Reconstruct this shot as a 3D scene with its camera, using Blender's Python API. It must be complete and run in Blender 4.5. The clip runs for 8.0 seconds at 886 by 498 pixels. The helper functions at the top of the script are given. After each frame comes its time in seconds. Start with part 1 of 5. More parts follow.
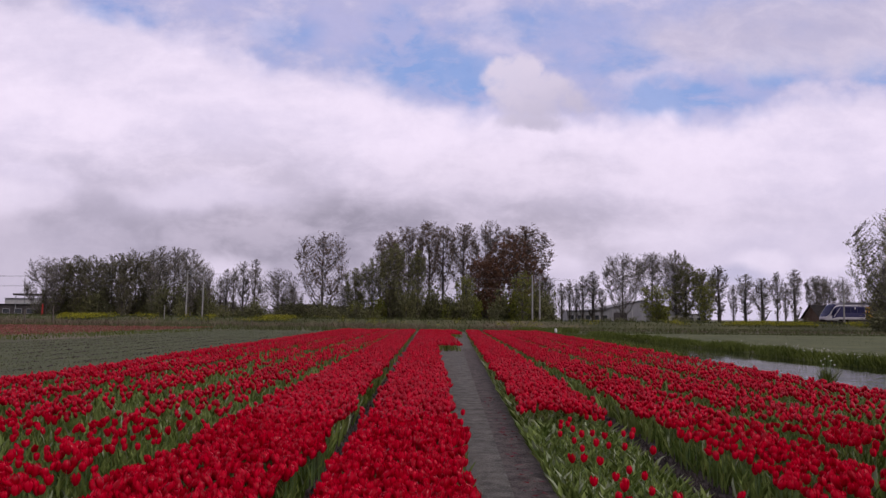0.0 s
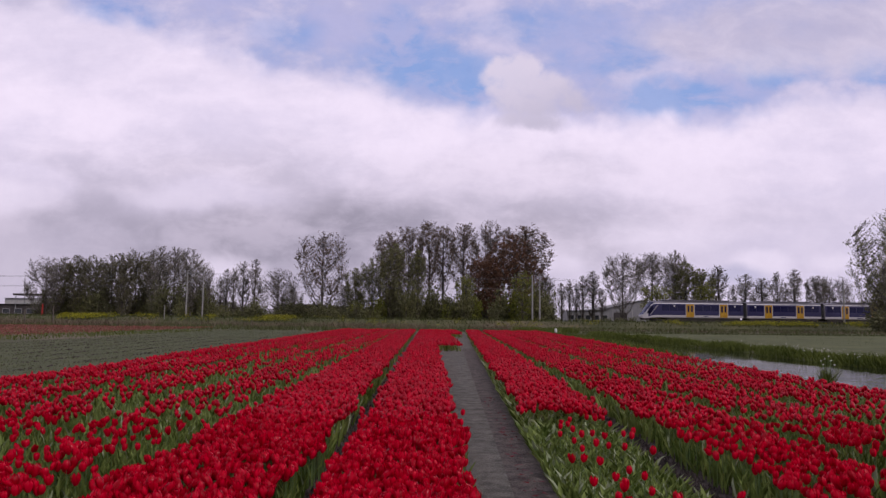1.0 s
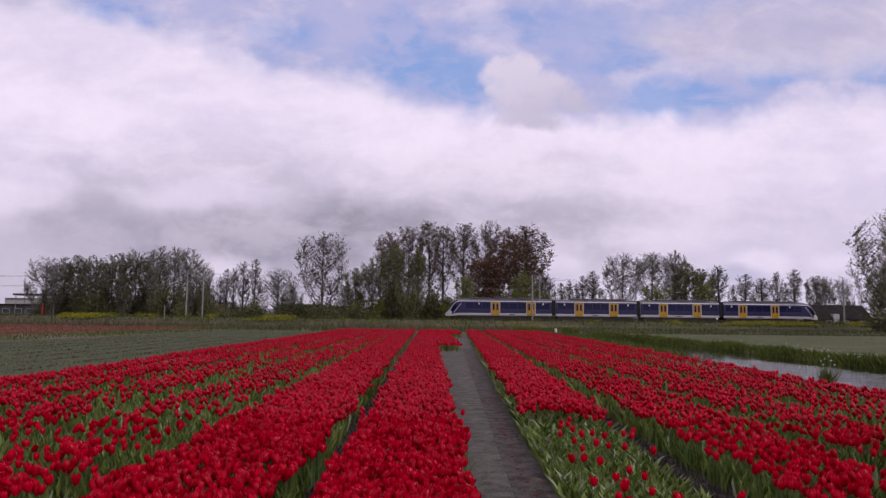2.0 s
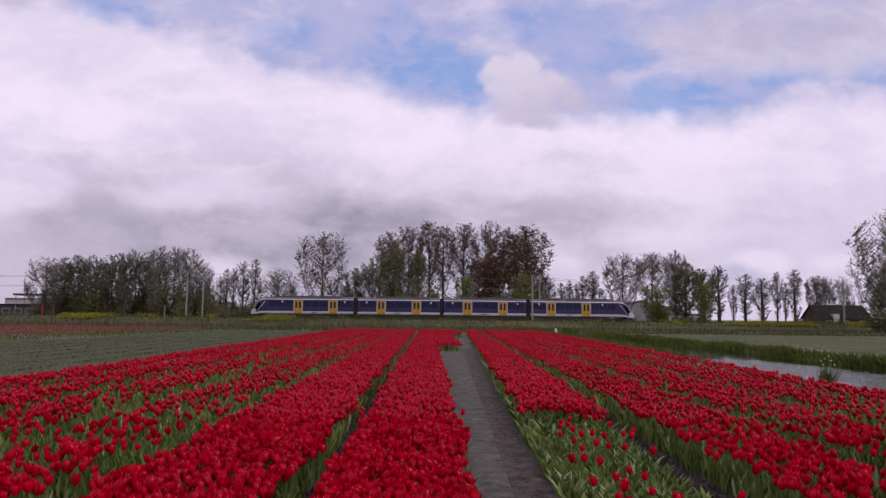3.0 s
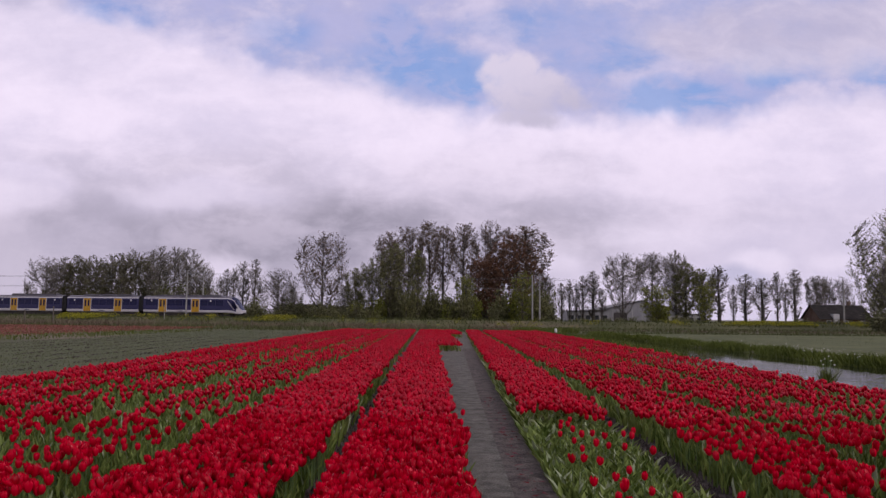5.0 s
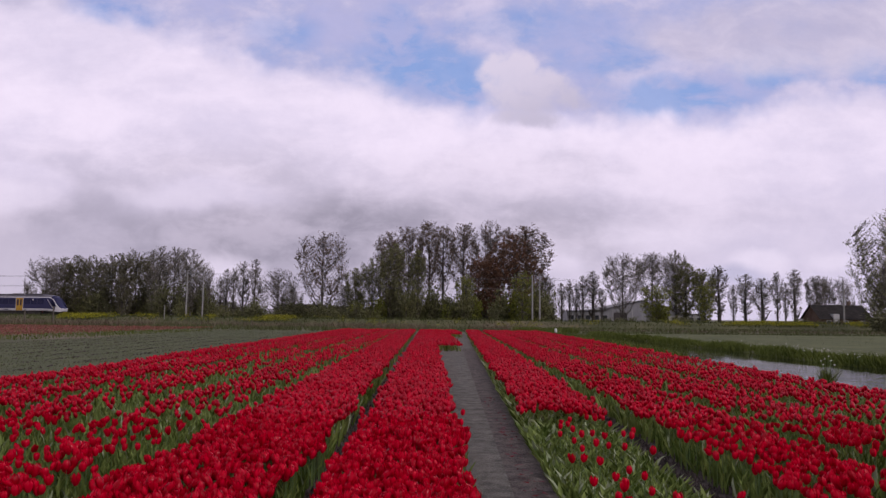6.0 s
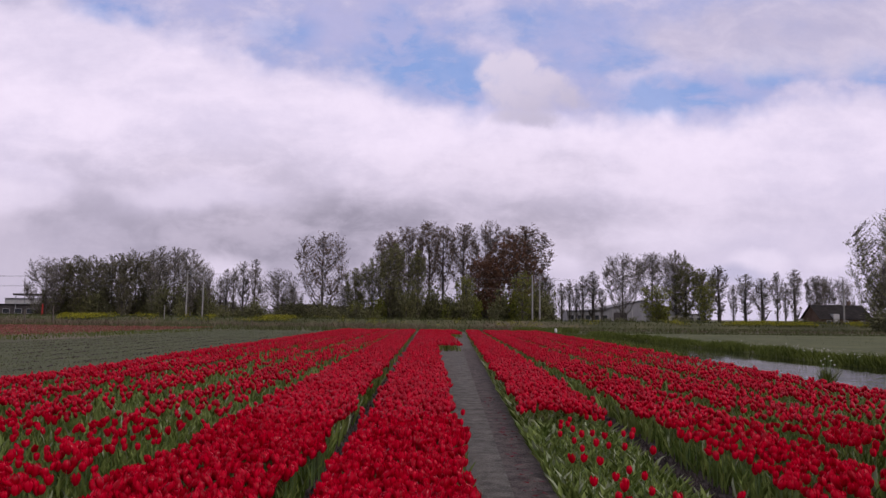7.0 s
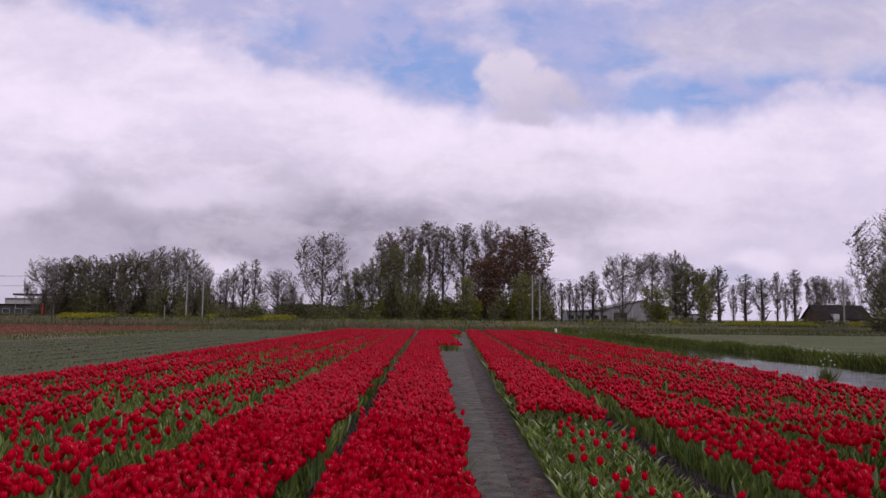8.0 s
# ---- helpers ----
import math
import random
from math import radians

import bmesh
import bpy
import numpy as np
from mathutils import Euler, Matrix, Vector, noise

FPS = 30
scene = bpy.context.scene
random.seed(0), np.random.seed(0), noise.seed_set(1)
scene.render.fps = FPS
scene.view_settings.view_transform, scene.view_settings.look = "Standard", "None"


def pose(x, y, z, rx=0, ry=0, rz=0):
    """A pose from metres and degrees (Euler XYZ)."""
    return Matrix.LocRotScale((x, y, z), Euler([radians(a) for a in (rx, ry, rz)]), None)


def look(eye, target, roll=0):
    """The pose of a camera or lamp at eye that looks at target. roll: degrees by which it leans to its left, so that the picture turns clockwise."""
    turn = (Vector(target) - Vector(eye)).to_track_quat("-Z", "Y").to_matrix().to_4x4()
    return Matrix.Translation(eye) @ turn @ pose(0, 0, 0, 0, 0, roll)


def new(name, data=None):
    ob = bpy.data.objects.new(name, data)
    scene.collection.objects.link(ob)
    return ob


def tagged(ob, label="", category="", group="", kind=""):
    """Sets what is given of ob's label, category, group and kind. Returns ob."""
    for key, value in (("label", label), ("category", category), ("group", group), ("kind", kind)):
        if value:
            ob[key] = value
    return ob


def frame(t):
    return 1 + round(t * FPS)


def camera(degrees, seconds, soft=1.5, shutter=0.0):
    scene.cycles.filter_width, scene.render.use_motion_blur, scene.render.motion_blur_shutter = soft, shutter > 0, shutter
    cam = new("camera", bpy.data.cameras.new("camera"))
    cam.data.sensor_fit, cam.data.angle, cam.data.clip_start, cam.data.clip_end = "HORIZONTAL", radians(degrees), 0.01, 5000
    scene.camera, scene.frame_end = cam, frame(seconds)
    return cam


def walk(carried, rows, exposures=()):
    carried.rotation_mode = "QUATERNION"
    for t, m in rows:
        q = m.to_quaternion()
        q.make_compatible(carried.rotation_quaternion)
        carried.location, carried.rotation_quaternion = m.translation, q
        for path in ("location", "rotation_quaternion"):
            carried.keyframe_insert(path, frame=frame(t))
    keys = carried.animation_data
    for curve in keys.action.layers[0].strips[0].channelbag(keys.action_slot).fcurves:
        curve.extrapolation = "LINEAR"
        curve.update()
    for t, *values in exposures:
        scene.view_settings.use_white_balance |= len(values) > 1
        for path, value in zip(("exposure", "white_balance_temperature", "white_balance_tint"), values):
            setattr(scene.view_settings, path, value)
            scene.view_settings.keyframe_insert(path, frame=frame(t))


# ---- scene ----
cam = camera(60, 8.0, soft=1.35)
EYE = (0.0, 0.0, 1.69)
VIEW = look(EYE, (1.912, 99.594, 10.492), 0.62)
walk(cam, [(0.0, VIEW), (8.0, VIEW)], [(0.0, 0.0, 6500, 20), (8.0, 0.0, 6500, 20)])

# ---- world, sun ----
SUN_EL, SUN_AZ = radians(46), radians(138)


def link(nt, a, b):
    nt.links.new(a, b)


class Graph:
    """Short way to write node arithmetic."""

    def __init__(self, nt):
        self.nt = nt

    def put(self, socket, value):
        if isinstance(value, bpy.types.NodeSocket):
            self.nt.links.new(value, socket)
        else:
            socket.default_value = value

    def m(self, op, a, b=0.0, c=0.0):
        n = self.nt.nodes.new("ShaderNodeMath")
        n.operation = op
        for s, v in zip(n.inputs, (a, b, c)):
            self.put(s, v)
        return n.outputs[0]

    def add(self, a, b):
        return self.m("ADD", a, b)

    def sub(self, a, b):
        return self.m("SUBTRACT", a, b)

    def mul(self, a, b):
        return self.m("MULTIPLY", a, b)

    def smooth(self, v, lo, hi, out0=0.0, out1=1.0):
        n = self.nt.nodes.new("ShaderNodeMapRange")
        n.interpolation_type = "SMOOTHSTEP"
        for s, x in zip(n.inputs, (v, lo, hi, out0, out1)):
            self.put(s, x)
        return n.outputs[0]

    def noise(self, vec, scale, detail=4.0, rough=0.55, distort=0.0):
        n = self.nt.nodes.new("ShaderNodeTexNoise")
        self.put(n.inputs["Vector"], vec)
        n.inputs["Scale"].default_value = scale
        n.inputs["Detail"].default_value = detail
        n.inputs["Roughness"].default_value = rough
        n.inputs["Distortion"].default_value = distort
        return n.outputs["Fac"]

    def billow(self, vec, scale):
        """Rounded swellings: high in the middle of each cell."""
        n = self.nt.nodes.new("ShaderNodeTexVoronoi")
        n.feature = "SMOOTH_F1"
        self.put(n.inputs["Vector"], vec)
        n.inputs["Scale"].default_value = scale
        n.inputs["Smoothness"].default_value = 0.6
        n.inputs["Detail"].default_value = 2.0
        return self.m("SUBTRACT", 0.75, n.outputs["Distance"])

    def mix(self, f, a, b, blend="MIX"):
        n = self.nt.nodes.new("ShaderNodeMix")
        n.data_type, n.blend_type = "RGBA", blend
        self.put(n.inputs[0], f)
        for s, v in zip((n.inputs[6], n.inputs[7]), (a, b)):
            self.put(s, v if isinstance(v, bpy.types.NodeSocket) else (*v[:3], 1.0))
        return n.outputs[2]

    def combine(self, x, y, z=0.0):
        n = self.nt.nodes.new("ShaderNodeCombineXYZ")
        for s, v in zip(n.inputs, (x, y, z)):
            self.put(s, v)
        return n.outputs[0]

    def split(self, vec):
        n = self.nt.nodes.new("ShaderNodeSeparateXYZ")
        self.put(n.inputs[0], vec)
        return n.outputs[0], n.outputs[1], n.outputs[2]

    def blob(self, u, v, cu, cv, ru, rv, soft=1.0):
        """1 in the middle of an ellipse, 0 outside it."""
        a = self.m("DIVIDE", self.sub(u, cu), ru)
        b = self.m("DIVIDE", self.sub(v, cv), rv)
        d = self.m("SQRT", self.add(self.mul(a, a), self.mul(b, b)))
        return self.smooth(d, 1.0 - 0.6 * soft, 1.0 + 0.4 * soft, 1.0, 0.0)


def build_world():
    world = bpy.data.worlds.new("sky")
    scene.world = world
    world.use_nodes = True
    nt = world.node_tree
    nt.nodes.clear()
    g = Graph(nt)
    sky = nt.nodes.new("ShaderNodeTexSky")
    sky.sky_type, sky.sun_disc = "NISHITA", False
    sky.sun_elevation, sky.sun_rotation = SUN_EL, SUN_AZ
    clear = nt.nodes.new("ShaderNodeBackground")
    link(nt, sky.outputs[0], clear.inputs[0])
    clear.inputs[1].default_value = 0.11
    co = nt.nodes.new("ShaderNodeTexCoord")
    n = g.noise(co.outputs["Generated"], 3.0, 5.0, 0.55, 0.4)
    tone = g.mix(g.smooth(n, 0.35, 0.7), (0.50, 0.47, 0.54), (0.84, 0.78, 0.87))
    cloudy = nt.nodes.new("ShaderNodeBackground")
    link(nt, tone, cloudy.inputs[0])
    cloudy.inputs[1].default_value = 0.74
    mixer = nt.nodes.new("ShaderNodeMixShader")
    link(nt, g.smooth(n, 0.33, 0.5), mixer.inputs[0])
    link(nt, clear.outputs[0], mixer.inputs[1])
    link(nt, cloudy.outputs[0], mixer.inputs[2])
    out = nt.nodes.new("ShaderNodeOutputWorld")
    link(nt, mixer.outputs[0], out.inputs[0])
    lamp = bpy.data.lights.new("sun", "SUN")
    lamp.energy, lamp.angle, lamp.color = 0.95, radians(14), (1.0, 0.95, 0.88)
    ob = new("sun", lamp)
    to_sun = Vector((math.sin(SUN_AZ) * math.cos(SUN_EL), math.cos(SUN_AZ) * math.cos(SUN_EL), math.sin(SUN_EL)))
    ob.matrix_world = Matrix.Translation(to_sun * 200) @ to_sun.to_track_quat("Z", "Y").to_matrix().to_4x4()


build_world()


# ---- materials ----
def principled(name):
    mat = bpy.data.materials.new(name)
    mat.use_nodes = True
    nt = mat.node_tree
    return mat, nt, nt.nodes["Principled BSDF"], Graph(nt)


def surface(name, dark, light, scale=1.0, rough=0.8, bump=0.3, fine=12.0, metal=0.0, island=0.0, spec=0.3, sheer=0.0, third=None, height=0.02):
    """Two tones mixed at a coarse and a fine scale, with relief; island: how much single pieces differ."""
    mat, nt, bsdf, g = principled(name)
    co = nt.nodes.new("ShaderNodeTexCoord").outputs["Object"]
    big = g.noise(co, scale, 4.0, 0.6)
    small = g.noise(co, scale * fine, 3.0, 0.6)
    f = g.smooth(g.add(g.mul(big, 0.6), g.mul(small, 0.4)), 0.33, 0.67)
    if island:
        geo = nt.nodes.new("ShaderNodeNewGeometry")
        r = geo.outputs["Random Per Island"]
        f = g.add(g.mul(f, 1.0 - island), g.mul(r, island))
    col = g.mix(f, dark, light)
    if third:
        col = g.mix(g.smooth(g.noise(co, scale * 0.37, 2.0, 0.5), 0.52, 0.66), col, third)
    link(nt, col, bsdf.inputs["Base Color"])
    link(nt, g.smooth(small, 0.2, 0.8, max(rough - 0.1, 0.03), min(rough + 0.1, 1.0)), bsdf.inputs["Roughness"])
    bsdf.inputs["Metallic"].default_value = metal
    bsdf.inputs["Specular IOR Level"].default_value = spec
    if bump:
        b = nt.nodes.new("ShaderNodeBump")
        b.inputs["Strength"].default_value = bump
        b.inputs["Distance"].default_value = height
        link(nt, small, b.inputs["Height"])
        link(nt, b.outputs[0], bsdf.inputs["Normal"])
    if sheer:
        thin = nt.nodes.new("ShaderNodeBsdfTranslucent")
        link(nt, col, thin.inputs[0])
        mixer = nt.nodes.new("ShaderNodeMixShader")
        mixer.inputs[0].default_value = sheer
        link(nt, bsdf.outputs[0], mixer.inputs[1])
        link(nt, thin.outputs[0], mixer.inputs[2])
        link(nt, mixer.outputs[0], nt.nodes["Material Output"].inputs[0])
    return mat


RED = surface("tulip_red", (0.36, 0.0004, 0.008), (0.82, 0.0012, 0.034), 9.0, 0.25, 0.0, 6.0, island=0.85, spec=0.18, sheer=0.28)
LEAF = surface("tulip_leaf", (0.040, 0.078, 0.008), (0.285, 0.365, 0.100), 6.0, 0.42, 0.0, 8.0, island=0.85, spec=0.14, sheer=0.28)
WITHERED = surface("withered_petal", (0.07, 0.003, 0.006), (0.20, 0.006, 0.012), 9.0, 0.6, 0.0, 6.0, island=0.8)
PALE_LEAF = surface("pale_leaf_back", (0.22, 0.28, 0.13), (0.46, 0.52, 0.34), 6.0, 0.5, 0.0, 8.0, island=0.8, spec=0.2, sheer=0.2)
STEM = surface("tulip_stem", (0.08, 0.14, 0.045), (0.15, 0.22, 0.08), 6.0, 0.5, 0.0, 8.0, island=0.5)
SOIL = surface("dark_soil", (0.035, 0.028, 0.026), (0.10, 0.082, 0.075), 2.3, 0.95, 1.0, 9.0, third=(0.075, 0.064, 0.055), height=0.05)
SAND = surface("pale_sand", (0.072, 0.068, 0.056), (0.240, 0.230, 0.195), 4.5, 0.95, 1.0, 9.0, third=(0.155, 0.147, 0.125), height=0.05)
DAMP = surface("damp_sand", (0.050, 0.041, 0.036), (0.185, 0.160, 0.138), 5.0, 0.9, 1.0, 8.0, height=0.05)
GRASS = surface("rough_grass", (0.05, 0.062, 0.022), (0.125, 0.12, 0.06), 0.12, 0.95, 0.5, 30.0, third=(0.15, 0.125, 0.08))
PASTURE = surface("pale_field", (0.070, 0.082, 0.026), (0.125, 0.138, 0.052), 0.25, 0.95, 0.6, 26.0)
CROP = surface("crop_field", (0.058, 0.067, 0.026), (0.102, 0.114, 0.048), 0.5, 0.95, 0.8, 20.0)
CROPLEAF = surface("crop_leaf", (0.068, 0.080, 0.032), (0.125, 0.138, 0.062), 2.0, 0.8, 0.0, 8.0, island=0.6)
FARRED = surface("far_red_flowers", (0.20, 0.055, 0.046), (0.36, 0.13, 0.11), 1.5, 0.8, 0.0, 8.0, island=0.6)
BLADE = surface("grass_blade", (0.05, 0.07, 0.02), (0.14, 0.15, 0.06), 0.3, 0.8, 0.0, 8.0, island=0.6, sheer=0.15)
LUSH = surface("lush_bank_grass", (0.046, 0.070, 0.009), (0.160, 0.195, 0.034), 0.6, 0.8, 0.0, 8.0, island=0.6, sheer=0.15)
STRAW = surface("dry_reed", (0.085, 0.066, 0.042), (0.21, 0.168, 0.115), 0.3, 0.85, 0.0, 8.0, island=0.7, sheer=0.1)
YELLOW = surface("rape_blossom", (0.25, 0.25, 0.012), (0.46, 0.44, 0.03), 1.0, 0.6, 0.0, 5.0, island=0.6, sheer=0.2)
WHITE_PETAL = surface("white_petal", (0.55, 0.55, 0.5), (0.8, 0.8, 0.72), 2.0, 0.6, 0.0, 5.0, island=0.6)
BARK = surface("grey_bark", (0.055, 0.05, 0.043), (0.16, 0.142, 0.125), 1.2, 0.95, 0.6, 10.0)
TWIG = surface("twig", (0.11, 0.095, 0.082), (0.26, 0.23, 0.205), 0.5, 0.9, 0.0, 5.0, island=0.6)
TUFT = {
    "drab": surface("drab_olive_young_leaves", (0.100, 0.096, 0.052), (0.230, 0.218, 0.130), 0.4, 0.8, 0.0, 6.0, island=0.6, sheer=0.4),
    "olive": surface("olive_young_leaves", (0.118, 0.124, 0.046), (0.275, 0.275, 0.125), 0.4, 0.8, 0.0, 6.0, island=0.6, sheer=0.4),
    "brown": surface("bronze_young_leaves", (0.12, 0.080, 0.056), (0.25, 0.185, 0.135), 0.4, 0.8, 0.0, 6.0, island=0.6, sheer=0.4),
    "red": surface("copper_leaves", (0.125, 0.060, 0.036), (0.265, 0.145, 0.094), 0.4, 0.8, 0.0, 6.0, island=0.6, sheer=0.35),
    "green": surface("fresh_green_leaves", (0.140, 0.165, 0.022), (0.33, 0.35, 0.070), 0.4, 0.8, 0.0, 6.0, island=0.6, sheer=0.4),
    "grey": surface("grey_catkins", (0.20, 0.188, 0.155), (0.37, 0.352, 0.30), 0.4, 0.85, 0.0, 6.0, island=0.6, sheer=0.4),
    "dark": surface("dark_scrub_leaves", (0.080, 0.088, 0.036), (0.19, 0.190, 0.095), 0.4, 0.85, 0.0, 6.0, island=0.6, sheer=0.15),
}
CONCRETE = surface("pale_concrete", (0.25, 0.245, 0.235), (0.38, 0.37, 0.355), 0.8, 0.85, 0.2, 15.0)
STEEL = surface("galvanised_steel", (0.32, 0.33, 0.34), (0.5, 0.5, 0.51), 1.0, 0.5, 0.1, 15.0, metal=0.6)
WIRE = surface("dull_copper_wire", (0.12, 0.12, 0.13), (0.2, 0.2, 0.21), 1.0, 0.6, 0.0, 5.0, metal=0.5)
BALLAST = surface("track_ballast", (0.09, 0.075, 0.065), (0.22, 0.19, 0.17), 2.5, 0.95, 1.0, 6.0)
RAIL = surface("worn_rail", (0.12, 0.08, 0.06), (0.28, 0.25, 0.23), 1.0, 0.45, 0.1, 10.0, metal=0.8)
BLUE = surface("train_blue", (0.021, 0.019, 0.078), (0.031, 0.028, 0.105), 0.6, 0.4, 0.0, 10.0, spec=0.5)
WHITE = surface("train_white", (0.52, 0.50, 0.54), (0.64, 0.62, 0.65), 0.5, 0.35, 0.0, 12.0, spec=0.5)
ROOFGREY = surface("train_roof_grey", (0.11, 0.105, 0.125), (0.17, 0.162, 0.185), 0.6, 0.6, 0.1, 10.0)
DOORYELLOW = surface("train_door_yellow", (0.42, 0.225, 0.016), (0.54, 0.30, 0.024), 0.6, 0.35, 0.0, 10.0, spec=0.5)
UNDER = surface("underframe_grey", (0.02, 0.018, 0.017), (0.06, 0.052, 0.048), 2.0, 0.8, 0.2, 8.0)
GLASS = surface("tinted_train_glass", (0.013, 0.013, 0.050), (0.020, 0.020, 0.072), 0.4, 0.15, 0.0, 8.0, spec=0.28)
RUBBER = surface("gangway_rubber", (0.012, 0.012, 0.014), (0.03, 0.03, 0.032), 2.0, 0.8, 0.2, 8.0)
ROOFTILE = surface("dark_roof_tiles", (0.035, 0.032, 0.03), (0.075, 0.066, 0.062), 1.0, 0.85, 0.5, 10.0)
BRICK = surface("dull_brick_wall", (0.12, 0.075, 0.055), (0.20, 0.14, 0.11), 0.8, 0.9, 0.3, 14.0)
RENDERED = surface("pale_rendered_wall", (0.42, 0.42, 0.42), (0.58, 0.57, 0.57), 0.5, 0.85, 0.1, 12.0)
SHEET = surface("grey_sheet_metal", (0.27, 0.27, 0.29), (0.40, 0.40, 0.42), 0.3, 0.6, 0.1, 15.0, metal=0.2)
DARKWALL = surface("dark_cladding", (0.05, 0.045, 0.045), (0.10, 0.09, 0.09), 0.4, 0.8, 0.1, 12.0)
PANE = surface("dark_window_pane", (0.03, 0.035, 0.04), (0.06, 0.065, 0.075), 0.6, 0.1, 0.0, 5.0, spec=0.6)
SIGNALRED = surface("signal_red", (0.30, 0.022, 0.018), (0.42, 0.035, 0.025), 1.0, 0.5, 0.0, 8.0)
TIMBER = surface("weathered_timber", (0.09, 0.075, 0.06), (0.19, 0.165, 0.14), 3.0, 0.9, 0.3, 8.0)
ENAMEL = surface("white_enamel", (0.7, 0.7, 0.7), (0.82, 0.82, 0.8), 2.0, 0.4, 0.0, 8.0)


def water_material():
    mat, nt, bsdf, g = principled("canal_water")
    co = nt.nodes.new("ShaderNodeTexCoord").outputs["Object"]
    x, y, z = g.split(co)
    rip = g.noise(g.combine(g.mul(x, 1.0), g.mul(y, 0.55)), 2.4, 4.0, 0.6)
    # wind ruffles the open stretch; the far end and the lee under the far bank lie smooth
    gust = g.add(g.add(y, g.mul(g.sub(x, 13.0), 1.2)), g.mul(g.noise(co, 0.45, 3.0, 0.6), 7.0))
    ruffled = g.mul(g.smooth(gust, 35.0, 42.0, 1.0, 0.0), g.smooth(g.add(x, g.noise(co, 0.9, 3.0, 0.6)), 15.6, 16.8, 1.0, 0.12))
    b = nt.nodes.new("ShaderNodeBump")
    b.inputs["Distance"].default_value = 0.14
    link(nt, g.add(0.012, g.mul(g.mul(ruffled, g.smooth(g.noise(g.combine(g.mul(x, 0.5), g.mul(y, 1.6)), 1.4, 3.0, 0.6), 0.35, 0.6, 0.25, 1.0)), 0.95)), b.inputs["Strength"])
    link(nt, rip, b.inputs["Height"])
    link(nt, b.outputs[0], bsdf.inputs["Normal"])
    bsdf.inputs["Base Color"].default_value = (0.018, 0.022, 0.014, 1)
    bsdf.inputs["Roughness"].default_value = 0.06
    bsdf.inputs["IOR"].default_value = 1.33
    return mat


WATER = water_material()


# ---- mesh helpers ----
def np_mesh(name, verts, faces, materials, index=None, smooth=False):
    """A mesh from arrays: verts (n, 3), faces (m, k)."""
    verts, faces = np.asarray(verts, np.float32), np.asarray(faces, np.int32)
    me = bpy.data.meshes.new(name)
    m, k = faces.shape
    me.vertices.add(len(verts))
    me.vertices.foreach_set("co", verts.ravel())
    me.loops.add(m * k)
    me.loops.foreach_set("vertex_index", faces.ravel())
    me.polygons.add(m)
    me.polygons.foreach_set("loop_start", np.arange(0, m * k, k, dtype=np.int32))
    for mat in materials:
        me.materials.append(mat)
    if index is not None:
        me.polygons.foreach_set("material_index", np.asarray(index, np.int32))
    me.polygons.foreach_set("use_smooth", np.full(m, smooth, bool))
    me.update(calc_edges=True)
    return me


def scatter(tv, tf, pos, turn, size, lean=None, high=None):
    """Copies of a template (tv, tf) at pos, turned about z, scaled by size (and high along z) and leaning."""
    k, n = len(pos), len(tv)
    c, s = np.cos(turn)[:, None], np.sin(turn)[:, None]
    x, y, z = tv[:, 0][None], tv[:, 1][None], tv[:, 2][None]
    size = np.broadcast_to(size, (k,))[:, None]
    tall = size if high is None else np.broadcast_to(high, (k,))[:, None]
    out = np.empty((k, n, 3), np.float32)
    out[:, :, 0] = (x * c - y * s) * size
    out[:, :, 1] = (x * s + y * c) * size
    out[:, :, 2] = z * tall
    if lean is not None:
        out[:, :, 0] += lean[:, 0:1] * out[:, :, 2]
        out[:, :, 1] += lean[:, 1:2] * out[:, :, 2]
    out += pos[:, None, :]
    faces = tf[None] + (np.arange(k) * n)[:, None, None]
    return out.reshape(-1, 3), faces.reshape(-1, tf.shape[1])


def joined(parts):
    """Several (verts, faces) in one."""
    vs, fs, base = [], [], 0
    for v, f in parts:
        vs.append(v)
        fs.append(f + base)
        base += len(v)
    return np.concatenate(vs), np.concatenate(fs)


def child(name, me, parent=None, label="", kind="", m=None):
    ob = new(name, me)
    if parent is not None:
        ob.parent = parent
    if m is not None:
        ob.matrix_basis = m
    return tagged(ob, label, kind=kind)


def part(name, bm, material, parent, label="", m=None, smooth=False):
    me = bpy.data.meshes.new(name)
    bmesh.ops.recalc_face_normals(bm, faces=bm.faces)
    bm.to_mesh(me)
    bm.free()
    for mat in material if isinstance(material, (list, tuple)) else [material]:
        me.materials.append(mat)
    if smooth:
        me.polygons.foreach_set("use_smooth", np.full(len(me.polygons), True))
    return child(name, me, parent, label, m=m)


def box(size, at=(0, 0, 0), bevel=0.0, bm=None, index=0):
    """A box with eased edges, centred at at."""
    bm = bm or bmesh.new()
    made = bmesh.ops.create_cube(bm, size=1.0, matrix=Matrix.Translation(at) @ Matrix.Diagonal((*size, 1)))
    faces = {f for v in made["verts"] for f in v.link_faces}
    for f in faces:
        f.material_index = index
    if bevel:
        bmesh.ops.bevel(bm, geom=list({e for v in made["verts"] for e in v.link_edges}), offset=bevel, segments=2, affect="EDGES", profile=0.6)
    return bm


